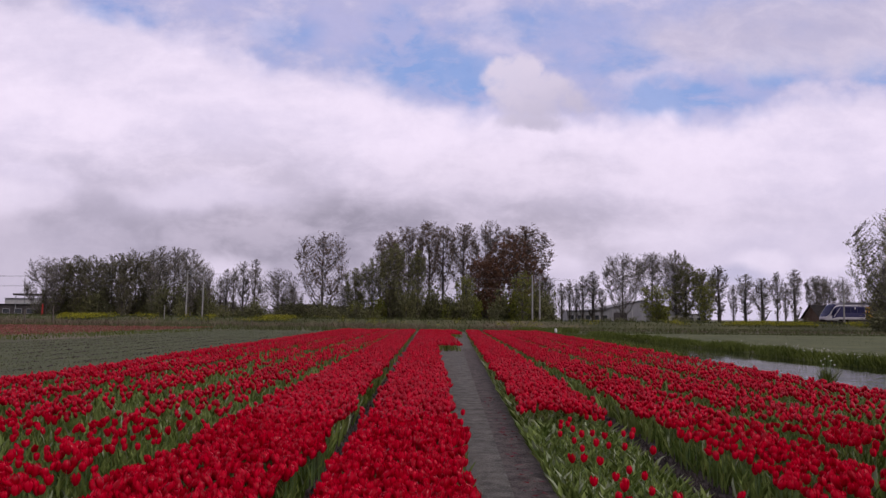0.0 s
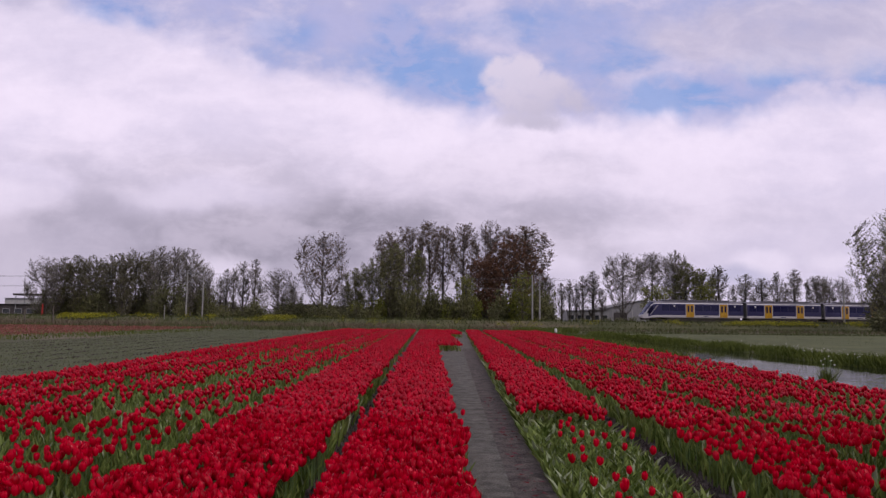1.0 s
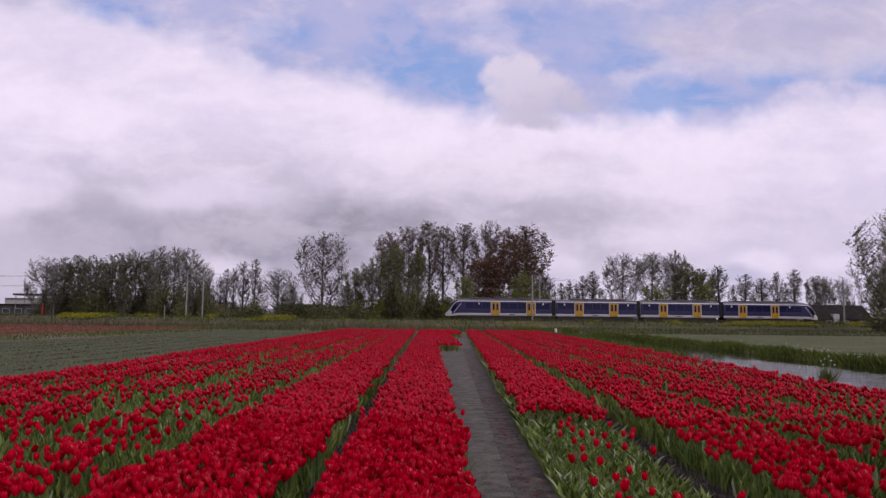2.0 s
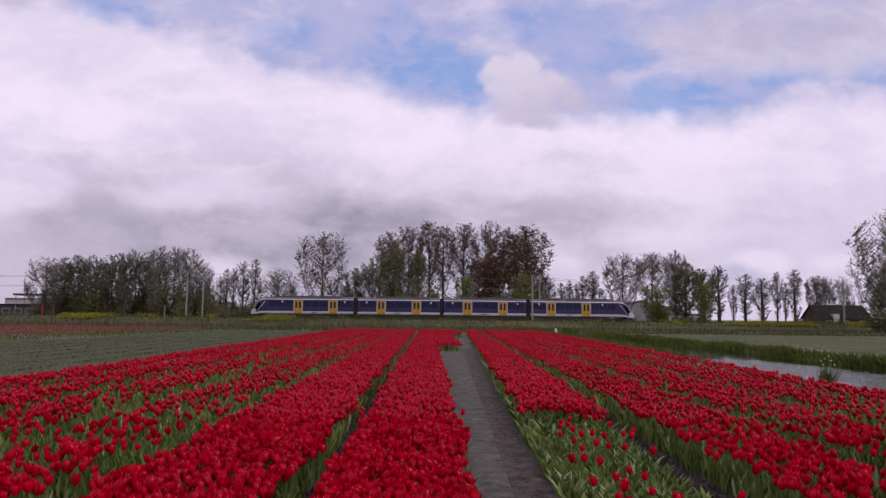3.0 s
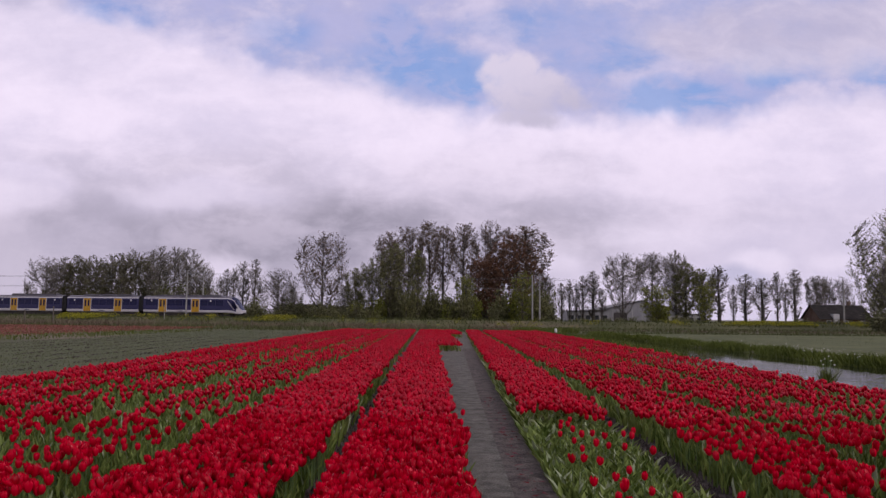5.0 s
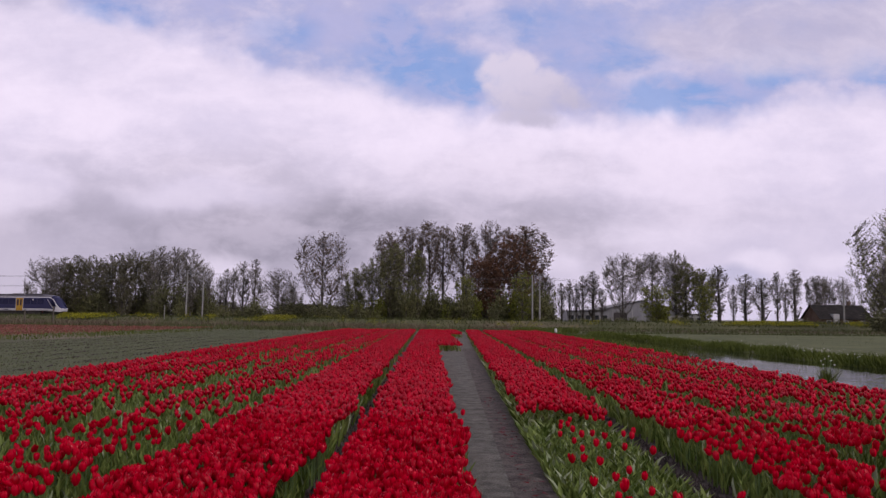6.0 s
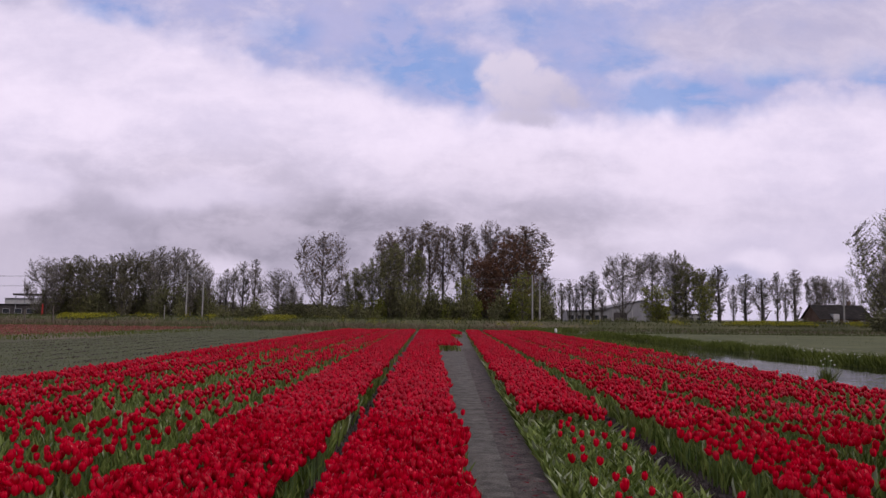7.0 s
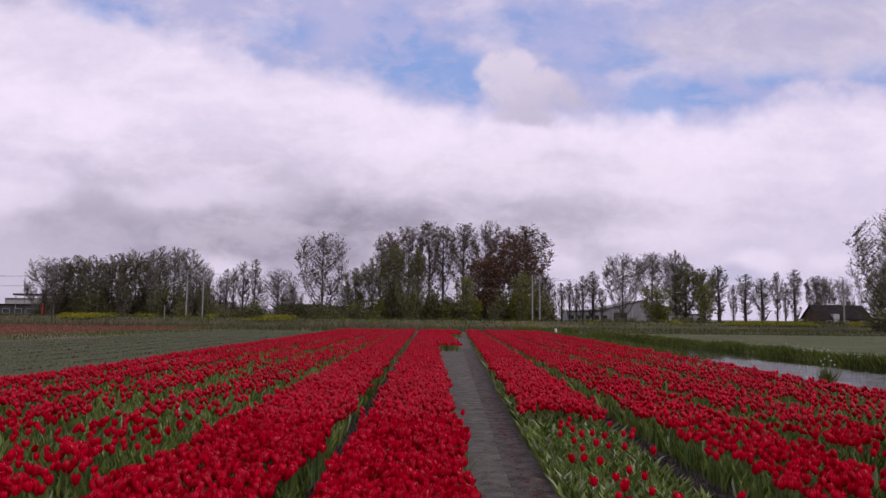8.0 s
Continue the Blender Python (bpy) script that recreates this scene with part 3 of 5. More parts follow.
def shell(x0, x1, nose=0):
    """Closed car shell from x0 to x1; nose -1: its x0 end is the sloped cab."""
    bm = bmesh.new()
    stations = [(x0, 1.0, 1.0, 0.0), (x1, 1.0, 1.0, 0.0)]
    if nose:
        # x, width factor, share of the full height, shift of the skirt
        stations = [(x0, 0.42, 0.12, -0.06), (x0 + 0.10, 0.60, 0.20, -0.14), (x0 + 0.36, 0.76, 0.30, -0.2), (x0 + 0.75, 0.87, 0.47, -0.2), (x0 + 1.15, 0.94, 0.67, -0.16), (x0 + 1.60, 0.98, 0.87, -0.08), (x0 + 2.10, 0.995, 0.965, -0.02), (x0 + 2.9, 1.0, 1.0, 0.0), (x1, 1.0, 1.0, 0.0)]
    rings = []
    for x, w, hgt, dz in stations:
        half = [(y * w, 1.0 + (z - 1.0) * hgt + dz) for y, z in section()]
        ring = half + [(-y, z) for y, z in reversed(half[:-1])]
        rings.append([bm.verts.new((x, y, z)) for y, z in ring])
    for a, b, sa, sb in zip(rings, rings[1:], stations, stations[1:]):
        for j in range(len(a) - 1):
            f = bm.faces.new((a[j], a[j + 1], b[j + 1], b[j]))
            k = min(j, len(a) - 2 - j)
            full = min(sa[2], sb[2])
            if k < 2:
                f.material_index = 1
            elif k < 5:
                f.material_index = 0
            elif k < 7:
                f.material_index = 1
            else:
                f.material_index = 2
            if nose and full < 0.9:
                # white snout and edge lines, dark windscreen, blue from the cab side on
                f.material_index = 3 if k >= 7 and full > 0.18 else 0 if 2 <= k < 5 and full > 0.5 else 1
        f = bm.faces.new((a[0], b[0], b[-1], a[-1]))
        f.material_index = 4
    for ring, mi in ((rings[0], 1), (rings[-1], 4)):
        bm.faces.new(ring).material_index = mi
    return bm


def door_mesh():
    """A double-leaf door, seen from outside (towards -y), with frame and a middle joint."""
    bm = box((1.46, 0.05, 2.36), (0, 0, 0), 0.012)
    for sx in (-1, 1):
        box((0.62, 0.03, 2.26), (sx * 0.325, -0.03, 0), 0.008, bm)
    return bm


def car(train, length, nose):
    """One car with its middle at the origin, along x."""
    x0, x1 = -length / 2, length / 2
    body = part("car", shell(x0 + (0.0 if nose else 0.32), x1 - 0.32, nose), (BLUE, WHITE, ROOFGREY, GLASS, UNDER), train, "blue and white car body with grey roof")
    # doors by their distance from the joint end
    doors = (length / 2 - 4.05, length / 2 - 10.4) if nose else (-3.15, 3.15)
    for side in (-1, 1):
        for dx in doors:
            m = pose(dx, side * (HALF + 0.012), 2.22, 0, 0, 0 if side < 0 else 180)
            part("door", door_mesh(), DOORYELLOW, body, "yellow double-leaf sliding door", m)
            for sx in (-0.79, 0.79):
                part("door_post", box((0.10, 0.04, 2.34), (0, 0, 0), 0.01), WHITE, body, "pale door surround", m @ pose(sx, 0, 0))
            for sx in (-0.325, 0.325):
                part("door_pane", box((0.34, 0.03, 1.15), (0, 0, 0), 0.012), GLASS, body, "dark narrow door window", m @ pose(sx, -0.04, 0.34))
        edges = sorted([x0 + (3.6 if nose else 0.7)] + [d + s * 0.95 for d in doors for s in (-1, 1)] + [x1 - 0.7])
        for a, b in zip(edges[0::2], edges[1::2]):
            n = max(1, round((b - a) / 1.7))
            w = (b - a) / n
            for k in range(n):
                part("window", box((w - 0.10, 0.02, 0.98), (0, 0, 0), 0.01), GLASS, body, "dark tinted window", pose(a + (k + 0.5) * w, side * (HALF + 0.004), 2.72))
        for sx in (x1 - 1.9, x0 + (6.0 if nose else 1.9)):
            part("decal", box((0.26, 0.012, 0.34), (0, 0, 0)), WHITE, body, "small white pictogram patch", pose(sx, side * (HALF + 0.022), 3.1))
        part("lettering", box((0.95, 0.012, 0.12), (0, 0, 0)), BLUE, body, "unreadable blue running number bar", pose(sum(doors) / 2 - 0.2, side * (HALF - 0.008), 1.22))
    for k in range(3):
        part("roof_unit", box((length * 0.2, 1.7, 0.22), (0, 0, 0), 0.06), ROOFGREY, body, "low grey roof equipment box", pose(x0 + length * (0.32 + 0.22 * k), 0, 4.08))
    part("underframe", box((length - (5.4 if nose else 1.5), 2.5, 1.0), ((1.9 if nose else 0), 0, 0.79), 0.05), UNDER, body, "dark underframe skirt")
    for bx in ((x0 + 3.6,) if nose else ()) + (x1 - 0.2,):
        bm = box((2.9, 2.1, 0.28), (0, 0, 0.52), 0.05)
        for wx in (-1.15, 1.15):
            for s in (-1, 1):
                tube([(wx, s * 0.78, 0.42), (wx, s * 0.70, 0.42)], [0.42, 0.42], 14, bm)
        part("bogie", bm, UNDER, body, "dark bogie with steel wheels", pose(bx, 0, 0))
    part("gangway", box((0.66, 2.45, 2.7), (0, 0, 0), 0.06), RUBBER, body, "black ribbed gangway bellows", pose(x1, 0, 2.5))
    if nose:
        for s in (-1, 1):
            # cab side window and the white slash behind it
            bm = bmesh.new()
            q = [bm.verts.new(p) for p in ((x0 + 0.80, 0, 1.86), (x0 + 1.50, 0, 1.62), (x0 + 2.55, 0, 2.70), (x0 + 1.80, 0, 2.98))]
            f = bm.faces.new(q)
            bmesh.ops.solidify(bm, geom=[f], thickness=0.03)
            part("cab_window", bm, GLASS, body, "black slanted cab side window", pose(0, s * (HALF - 0.012), 0))
            bm = bmesh.new()
            q = [bm.verts.new(p) for p in ((x0 + 1.40, 0, 1.50), (x0 + 1.58, 0, 1.50), (x0 + 2.95, 0, 3.12), (x0 + 2.72, 0, 3.14))]
            f = bm.faces.new(q)
            bmesh.ops.solidify(bm, geom=[f], thickness=0.035)
            part("livery_stripe", bm, WHITE, body, "white diagonal stripe behind the cab window", pose(0, s * (HALF + 0.008), 0))
            part("headlight", box((0.10, 0.28, 0.12), (0, 0, 0), 0.03), ENAMEL, body, "small headlight", pose(x0 + 0.12, s * 0.62, 1.40))
        part("plough", box((1.3, 2.2, 0.6), (0, 0, 0), 0.12), UNDER, body, "dark nose skirt", pose(x0 + 1.05, 0, 0.85))
    return body


SPEED, NOSE_AT = 35.26, 73.7
LENGTHS = (19.33, 15.35, 15.35, 19.33)
TRAIN = empty("train", label="four-car blue and white commuter train with yellow doors", category="train")
CARS = []
for i, ln in enumerate(LENGTHS):
    one = car(TRAIN, ln, 1 if i in (0, 3) else 0)
    CARS.append((one, sum(LENGTHS[:i]) + ln / 2, 180.0 if i == 3 else 0.0))


def on_track(s, turn=0.0):
    """The pose of a car whose middle is at x = s."""
    slope = (track_y(s + 4.0) - track_y(s - 4.0)) / 8.0
    return pose(s, float(track_y(s)), RAIL_Z, 0, 0, math.degrees(math.atan(float(slope))) + turn)


def motions():
    steps = [k * 0.25 for k in range(33)]
    walk(TRAIN, [(t, on_track(NOSE_AT - SPEED * t + 34.68)) for t in steps])
    for ob, off, turn in CARS:
        rows = []
        for t in steps:
            base = on_track(NOSE_AT - SPEED * t + 34.68)
            rows.append((t, base.inverted() @ on_track(NOSE_AT - SPEED * t + off, turn)))
        walk(ob, rows)
    walk(BACKDROP, [(0.0, pose(0, 0, 0)), (8.0, pose(0, 0, 0, 0.05, 0, 0.22))])
    walk(PUFF, [(0.0, pose(0, 0, 0)), (8.0, pose(0, 0, 0, 0.36, 0, 0.50))])


# ---- trees ----
def strip_tube(path, radii, sides):
    """Tapered branch as arrays: triangles round a polyline."""
    path = np.asarray(path)
    d = np.gradient(path, axis=0)
    d /= np.linalg.norm(d, axis=1, keepdims=True) + 1e-9
    ref = np.where(np.abs(d[:, 2:3]) > 0.9, np.array([[1.0, 0, 0]]), np.array([[0, 0, 1.0]]))
    a = np.cross(d, ref)
    a /= np.linalg.norm(a, axis=1, keepdims=True) + 1e-9
    b = np.cross(d, a)
    ang = np.arange(sides) * 2 * math.pi / sides
    v = path[:, None] + np.asarray(radii)[:, None, None] * (a[:, None] * np.cos(ang)[None, :, None] + b[:, None] * np.sin(ang)[None, :, None])
    n = len(path)
    f = []
    for i in range(n - 1):
        for j in range(sides):
            p, q = i * sides + j, i * sides + (j + 1) % sides
            f += [(p, q, q + sides), (p, q + sides, p + sides)]
    return v.reshape(-1, 3), np.array(f)


SHAPES = {
    # clear trunk, steepness, crown profile, limbs, branches, twigs, leaves, leaf size, tint
    "willow": (0.03, 0.78, "column", 14, 420, 5000, 11500, 0.140, "drab"),
    "poplar": (0.05, 0.84, "column", 13, 380, 5200, 8500, 0.115, "grey"),
    "slim": (0.12, 0.80, "egg", 8, 320, 2600, 2600, 0.070, "grey"),
    "round": (0.08, 0.55, "dome", 13, 640, 7500, 6500, 0.088, "grey"),
    "bare": (0.14, 0.60, "dome", 11, 520, 5600, 4600, 0.080, "grey"),
    "vase": (0.16, 0.68, "vase", 11, 720, 7500, 6500, 0.085, "grey"),
    "autumn": (0.20, 0.60, "egg", 14, 640, 4600, 9500, 0.130, "brown"),
    "brown": (0.18, 0.70, "egg", 13, 620, 4600, 11500, 0.132, "brown"),
    "tall": (0.30, 0.70, "egg", 11, 500, 4000, 8500, 0.122, "brown"),
    "olive": (0.04, 0.72, "egg", 13, 480, 3600, 8500, 0.135, "olive"),
    "red": (0.04, 0.70, "egg", 14, 460, 3600, 15500, 0.175, "red"),
    "green": (0.04, 0.62, "egg", 12, 360, 2400, 4600, 0.140, "green"),
    "leafy": (0.06, 0.46, "dome", 24, 1100, 8000, 20000, 0.125, "olive"),
}
# crown profile: height of the widest part, fullness below and above it
PROFILES = {"column": (0.62, 3.6, 3.2), "dome": (0.58, 2.4, 2.8), "vase": (0.70, 1.5, 3.0), "egg": (0.66, 1.9, 3.4)}


def crown_width(profile, h):
    """Share of the full half width at heights h from 0 to 1 within the crown."""
    wide, below, above = PROFILES[profile]
    low = 1 - np.clip((wide - h) / wide, 0, 1) ** below
    high = 1 - np.clip((h - wide) / (1 - wide), 0, 1) ** above
    return 0.05 + 0.95 * np.minimum(low, high) ** 0.56


def thin_tubes(paths, radii):
    """Many three-sided tapered branches at once: paths (n, k, 3), radii (n, k)."""
    n, k = paths.shape[:2]
    d = paths[:, -1] - paths[:, 0]
    d /= np.linalg.norm(d, axis=1, keepdims=True) + 1e-9
    a = np.cross(d, np.array([0.31, 0.77, 0.12]))
    a /= np.linalg.norm(a, axis=1, keepdims=True) + 1e-9
    b = np.cross(d, a)
    ang = np.arange(3) * 2 * math.pi / 3
    ring = a[:, None, None] * np.cos(ang)[None, None, :, None] + b[:, None, None] * np.sin(ang)[None, None, :, None]
    v = paths[:, :, None] + radii[:, :, None, None] * ring
    f = []
    for i in range(k - 1):
        for j in range(3):
            p, q = i * 3 + j, i * 3 + (j + 1) % 3
            f += [(p, q, q + 3), (p, q + 3, p + 3)]
    f = np.array(f)[None] + (np.arange(n) * k * 3)[:, None, None]
    return v.reshape(-1, 3), f.reshape(-1, 3)


def tree_meshes(kind, height, width, seed):
    """Wood with fine twigs, and young leaves of one tree, as two meshes; branches reach evenly into an uneven crown."""
    low, steep, profile, limbs, branches, twigs, leaves, leaf, tint = SHAPES[kind]
    r = np.random.default_rng(seed)
    t = np.linspace(0, 1, 9)
    sway = np.cumsum(r.normal(0, 0.0022 * height, (9, 2)), axis=0) * t[:, None]
    trunk = np.column_stack([sway, t * height * 0.95])
    base = 0.0095 * height + 0.04
    wood = [strip_tube(trunk, base * (1 - 0.92 * t) + 0.012, 7)]
    # ends of the branches, spread through the crown with lumps and hollows in its outline
    h = r.uniform(0, 1, branches * 4)
    h = h[r.uniform(0, 1, len(h)) < crown_width(profile, h) ** 2.2 + 0.02][:branches]
    n = len(h)
    a = r.uniform(0, 6.283, n)
    lump = np.array([noise.noise((2.0 * math.cos(q), 2.0 * math.sin(q) + seed, 5.0 * p)) for p, q in zip(h, a)])
    reach = width * 0.5 * crown_width(profile, h) * r.uniform(0.02, 1, n) ** 0.5 * (1.0 + 0.22 * lump)
    ends = np.column_stack([np.cos(a) * reach, np.sin(a) * reach, height * (low + (1 - low) * h)])
    for c in range(2):
        ends[:, c] += np.interp(ends[:, 2], trunk[:, 2], trunk[:, c])
    # limbs towards some of the outer ends
    pool = [np.column_stack([np.interp(np.linspace(low, 0.98, 40), t, trunk[:, c]) for c in range(3)])]
    outer = np.argsort(-reach / (width * 0.5 * crown_width(profile, h)) + r.uniform(0, 0.5, n))[:limbs]
    q = np.linspace(0, 1, 6)[:, None]
    for k in outer:
        end = ends[k] * np.array([0.94, 0.94, 0.97])
        flat = math.hypot(end[0], end[1])
        rise = min(flat * (0.7 + 2.6 * steep ** 2) + 0.05 * height, end[2] - low * height * 0.75)
        z0 = max(low * height * 0.7, end[2] - rise)
        p0 = np.array([np.interp(z0, trunk[:, 2], trunk[:, c]) for c in range(3)])
        path = p0 + (end - p0) * np.column_stack([q[:, 0] ** 0.75, q[:, 0] ** 0.75, q[:, 0] ** 1.2]) + r.normal(0, 0.025 * flat + 0.02, (6, 3)) * q
        wood.append(strip_tube(path, np.linspace(base * 0.40 * (1.1 - 0.8 * z0 / height), 0.016, 6), 4))
        s = np.linspace(0.15, 1, 12)
        pool.append(np.column_stack([np.interp(s, q[:, 0], path[:, c]) for c in range(3)]))
    pool = np.concatenate(pool)
    # each branch leaves the nearest wood below it
    gap = ends[:, None] - pool[None]
    flat = np.hypot(gap[:, :, 0], gap[:, :, 1])
    cost = np.linalg.norm(gap, axis=2) + 3.0 * np.clip(flat * steep * 1.1 - gap[:, :, 2], 0, None)
    root = pool[np.argmin(cost, axis=1)]
    span = np.linalg.norm(ends - root, axis=1)
    mid = root * 0.5 + ends * 0.5 + r.normal(0, 0.07, (n, 3)) * span[:, None] - np.array([0, 0, 0.08]) * span[:, None]
    thick = np.clip(0.012 + 0.009 * span, 0.012, 0.045)
    wood.append(thin_tubes(np.stack([root, mid, ends], 1), thick[:, None] * np.array([1.0, 0.7, 0.3])))
    wv, wf = joined(wood)
    # twigs on the outer stretch of the branches
    pick = r.integers(0, n, twigs)
    s = r.uniform(0.35, 1.0, (twigs, 1))
    at = mid[pick] + (ends - mid)[pick] * (2 * s - 1) * (s > 0.5) + (root - mid)[pick] * (1 - 2 * s) * (s <= 0.5)
    way = (ends - mid)[pick]
    way = way / (np.linalg.norm(way, axis=1, keepdims=True) + 1e-9) * 0.7 + r.normal(0, 0.45, (twigs, 3)) + np.array([0, 0, 0.6 * steep])
    way /= np.linalg.norm(way, axis=1, keepdims=True)
    tip = at + way * r.uniform(0.25, 0.85, (twigs, 1)) * min(1.0, 0.40 + width * 0.09)
    tip[:, 2] = np.minimum(tip[:, 2], height * 1.0)
    wide = r.normal(0, 1, (twigs, 3))
    wide *= 0.019 / np.linalg.norm(wide, axis=1, keepdims=True)
    tv = np.stack([at - wide, at + wide, tip], 1).reshape(-1, 3)
    index = np.concatenate([np.zeros(len(wf), int), np.ones(twigs, int)])
    wv, wf = joined([(wv, wf), (tv, np.arange(twigs * 3).reshape(-1, 3))])
    pick = r.integers(0, twigs, leaves)
    lat = at[pick] + (tip - at)[pick] * r.uniform(0.2, 1.05, (leaves, 1)) + r.normal(0, 0.05, (leaves, 3))
    c = r.normal(0, 1, (leaves, 3, 3))
    c *= (leaf * r.uniform(0.6, 1.4, (leaves, 1)) / (np.linalg.norm(c, axis=2) + 1e-9))[:, :, None]
    lv = (lat[:, None] + c).reshape(-1, 3)
    return np_mesh("trunk", wv, wf, [BARK, TWIG], index, smooth=False), np_mesh("crown", lv, np.arange(leaves * 3).reshape(-1, 3), [TUFT[tint]])


LABELS = {
    "willow": "upright willow in thin olive spring leaf behind the railway",
    "poplar": "upright poplar with bare grey twigs behind the railway",
    "slim": "slender young tree with sparse grey catkins by the railway",
    "round": "spreading bare tree with grey buds behind the railway",
    "bare": "open-crowned bare tree with grey twigs behind the railway",
    "vase": "bare tree with steep forked limbs beside the farm sheds",
    "autumn": "lone broad poplar with bronze young leaves",
    "brown": "tall poplar with bronze young leaves behind the railway",
    "tall": "tall long-trunked poplar with sparse bronze leaves",
    "olive": "tree with olive-green young leaves behind the railway",
    "red": "dense tree with copper-brown foliage in the grove",
    "green": "young tree in fresh yellow-green leaf",
    "leafy": "big leafy tree standing before the railway line",
}
# each tree: x, y, height, crown width, kind
GROVE_WEST = (
    (-81.1, 165, 13.9, 8.1, "round"),
    (-80.6, 172, 14.1, 6.2, "willow"),
    (-74.5, 166, 14.4, 5.0, "willow"),
    (-75.1, 175, 14.9, 6.1, "willow"),
    (-68.5, 168, 14.6, 5.6, "willow"),
    (-64.1, 163, 14.8, 4.0, "willow"),
    (-65.0, 172, 16.2, 5.2, "willow"),
    (-63.7, 178, 16.3, 4.7, "willow"),
    (-57.5, 166, 16.3, 4.8, "poplar"),
    (-55.7, 170, 16.6, 4.5, "poplar"),
    (-51.0, 163, 15.8, 3.8, "poplar"),
    (-51.4, 172, 15.2, 3.8, "poplar"),
    (-47.9, 167, 13.2, 3.6, "round"),
)
GAP_TREES = (
    (-46.9, 175, 10.7, 2.0, "slim"),
    (-44.3, 170, 11.9, 1.7, "slim"),
    (-42.2, 168, 12.1, 1.5, "slim"),
    (-40.7, 170, 13.8, 3.0, "slim"),
    (-37.2, 166, 13.9, 2.2, "slim"),
    (-33.0, 170, 12.2, 7.3, "bare"),
    (-21.9, 160, 19.1, 10.3, "autumn"),
    (-19.5, 180, 9.1, 3.7, "bare"),
    (-31.0, 178, 8.6, 4.2, "bare"),
    (-15.8, 170, 12.3, 4.6, "olive"),
    (-11.8, 163, 14.1, 5.3, "olive"),
)
POPLAR_GROVE = (
    (-8.5, 168, 20.5, 5.9, "brown"),
    (-6.9, 158, 16.8, 5.4, "olive"),
    (-4.3, 172, 22.3, 5.8, "brown"),
    (-2.1, 157, 15.4, 3.2, "olive"),
    (0.4, 168, 23.0, 4.6, "tall"),
    (3.4, 174, 22.9, 4.4, "tall"),
    (7.5, 166, 22.4, 5.5, "tall"),
    (13.8, 170, 23.2, 7.1, "brown"),
    (22.2, 172, 22.9, 10.4, "brown"),
    (12.6, 162, 15.0, 6.5, "red"),
    (18.7, 165, 20.0, 9.5, "red"),
    (26.3, 172, 11.4, 4.1, "bare"),
    (18.8, 152, 10.9, 4.7, "green"),
    (7.8, 158, 10.4, 4.2, "green"),
)
FARM_TREES = (
    (30.6, 175, 9.8, 2.1, "slim"),
    (33.0, 178, 10.8, 1.6, "slim"),
    (34.1, 176, 9.9, 1.7, "slim"),
    (35.3, 174, 11.5, 2.1, "slim"),
    (37.2, 172, 12.6, 3.1, "slim"),
    (40.5, 178, 9.0, 1.8, "slim"),
    (42.0, 165, 15.9, 7.6, "vase"),
    (50.0, 170, 16.8, 6.6, "vase"),
    (47.2, 158, 8.9, 6.3, "green"),
    (55.9, 172, 17.2, 4.9, "bare"),
    (56.1, 166, 14.2, 4.7, "olive"),
    (60.7, 168, 12.9, 5.0, "olive"),
    (58.1, 160, 9.5, 3.6, "green"),
    (64.9, 170, 14.2, 3.3, "slim"),
)
THIN_ROW = (
    (71.3, 178, 10.1, 1.9, "slim"),
    (70.8, 170, 12.1, 3.3, "slim"),
    (72.9, 166, 11.2, 3.6, "slim"),
    (78.9, 172, 13.1, 2.2, "slim"),
    (82.6, 176, 10.5, 1.6, "slim"),
    (81.9, 170, 13.5, 2.8, "slim"),
    (89.3, 175, 12.1, 3.9, "vase"),
    (93.2, 178, 12.2, 3.5, "vase"),
    (95.5, 175, 12.2, 4.2, "bare"),
)
HEDGE_TREES = (
    (72.6, 118, 19.5, 14.0, "leafy"),
    (75.8, 124, 10.9, 8.2, "leafy"),
)
STOCK = {}
for i, (x, y, h, w, kind) in enumerate(GROVE_WEST + GAP_TREES + POPLAR_GROVE + FARM_TREES + THIN_ROW + HEDGE_TREES):
    key = (kind, i % 3)
    if key not in STOCK:
        STOCK[key] = (h, w, *tree_meshes(kind, h, w, 40 + i))
    h0, w0, wood, leaves = STOCK[key]
    z = float(ground_z(x, y)) - 0.05
    ob = empty("tree", (x, y, z), label=LABELS[kind], category="tree", group="trees along the railway")
    ob.rotation_euler = (0, 0, i * 1.9)
    k = w / w0 * {"leafy": 0.92, "olive": 1.15, "green": 1.1, "willow": 1.2, "autumn": 1.10, "round": 1.12, "brown": 1.2}.get(kind, 1.28)
    ob.scale = (k, k, (h - z) / h0)
    child("trunk", wood, ob)
    child("crown", leaves, ob)


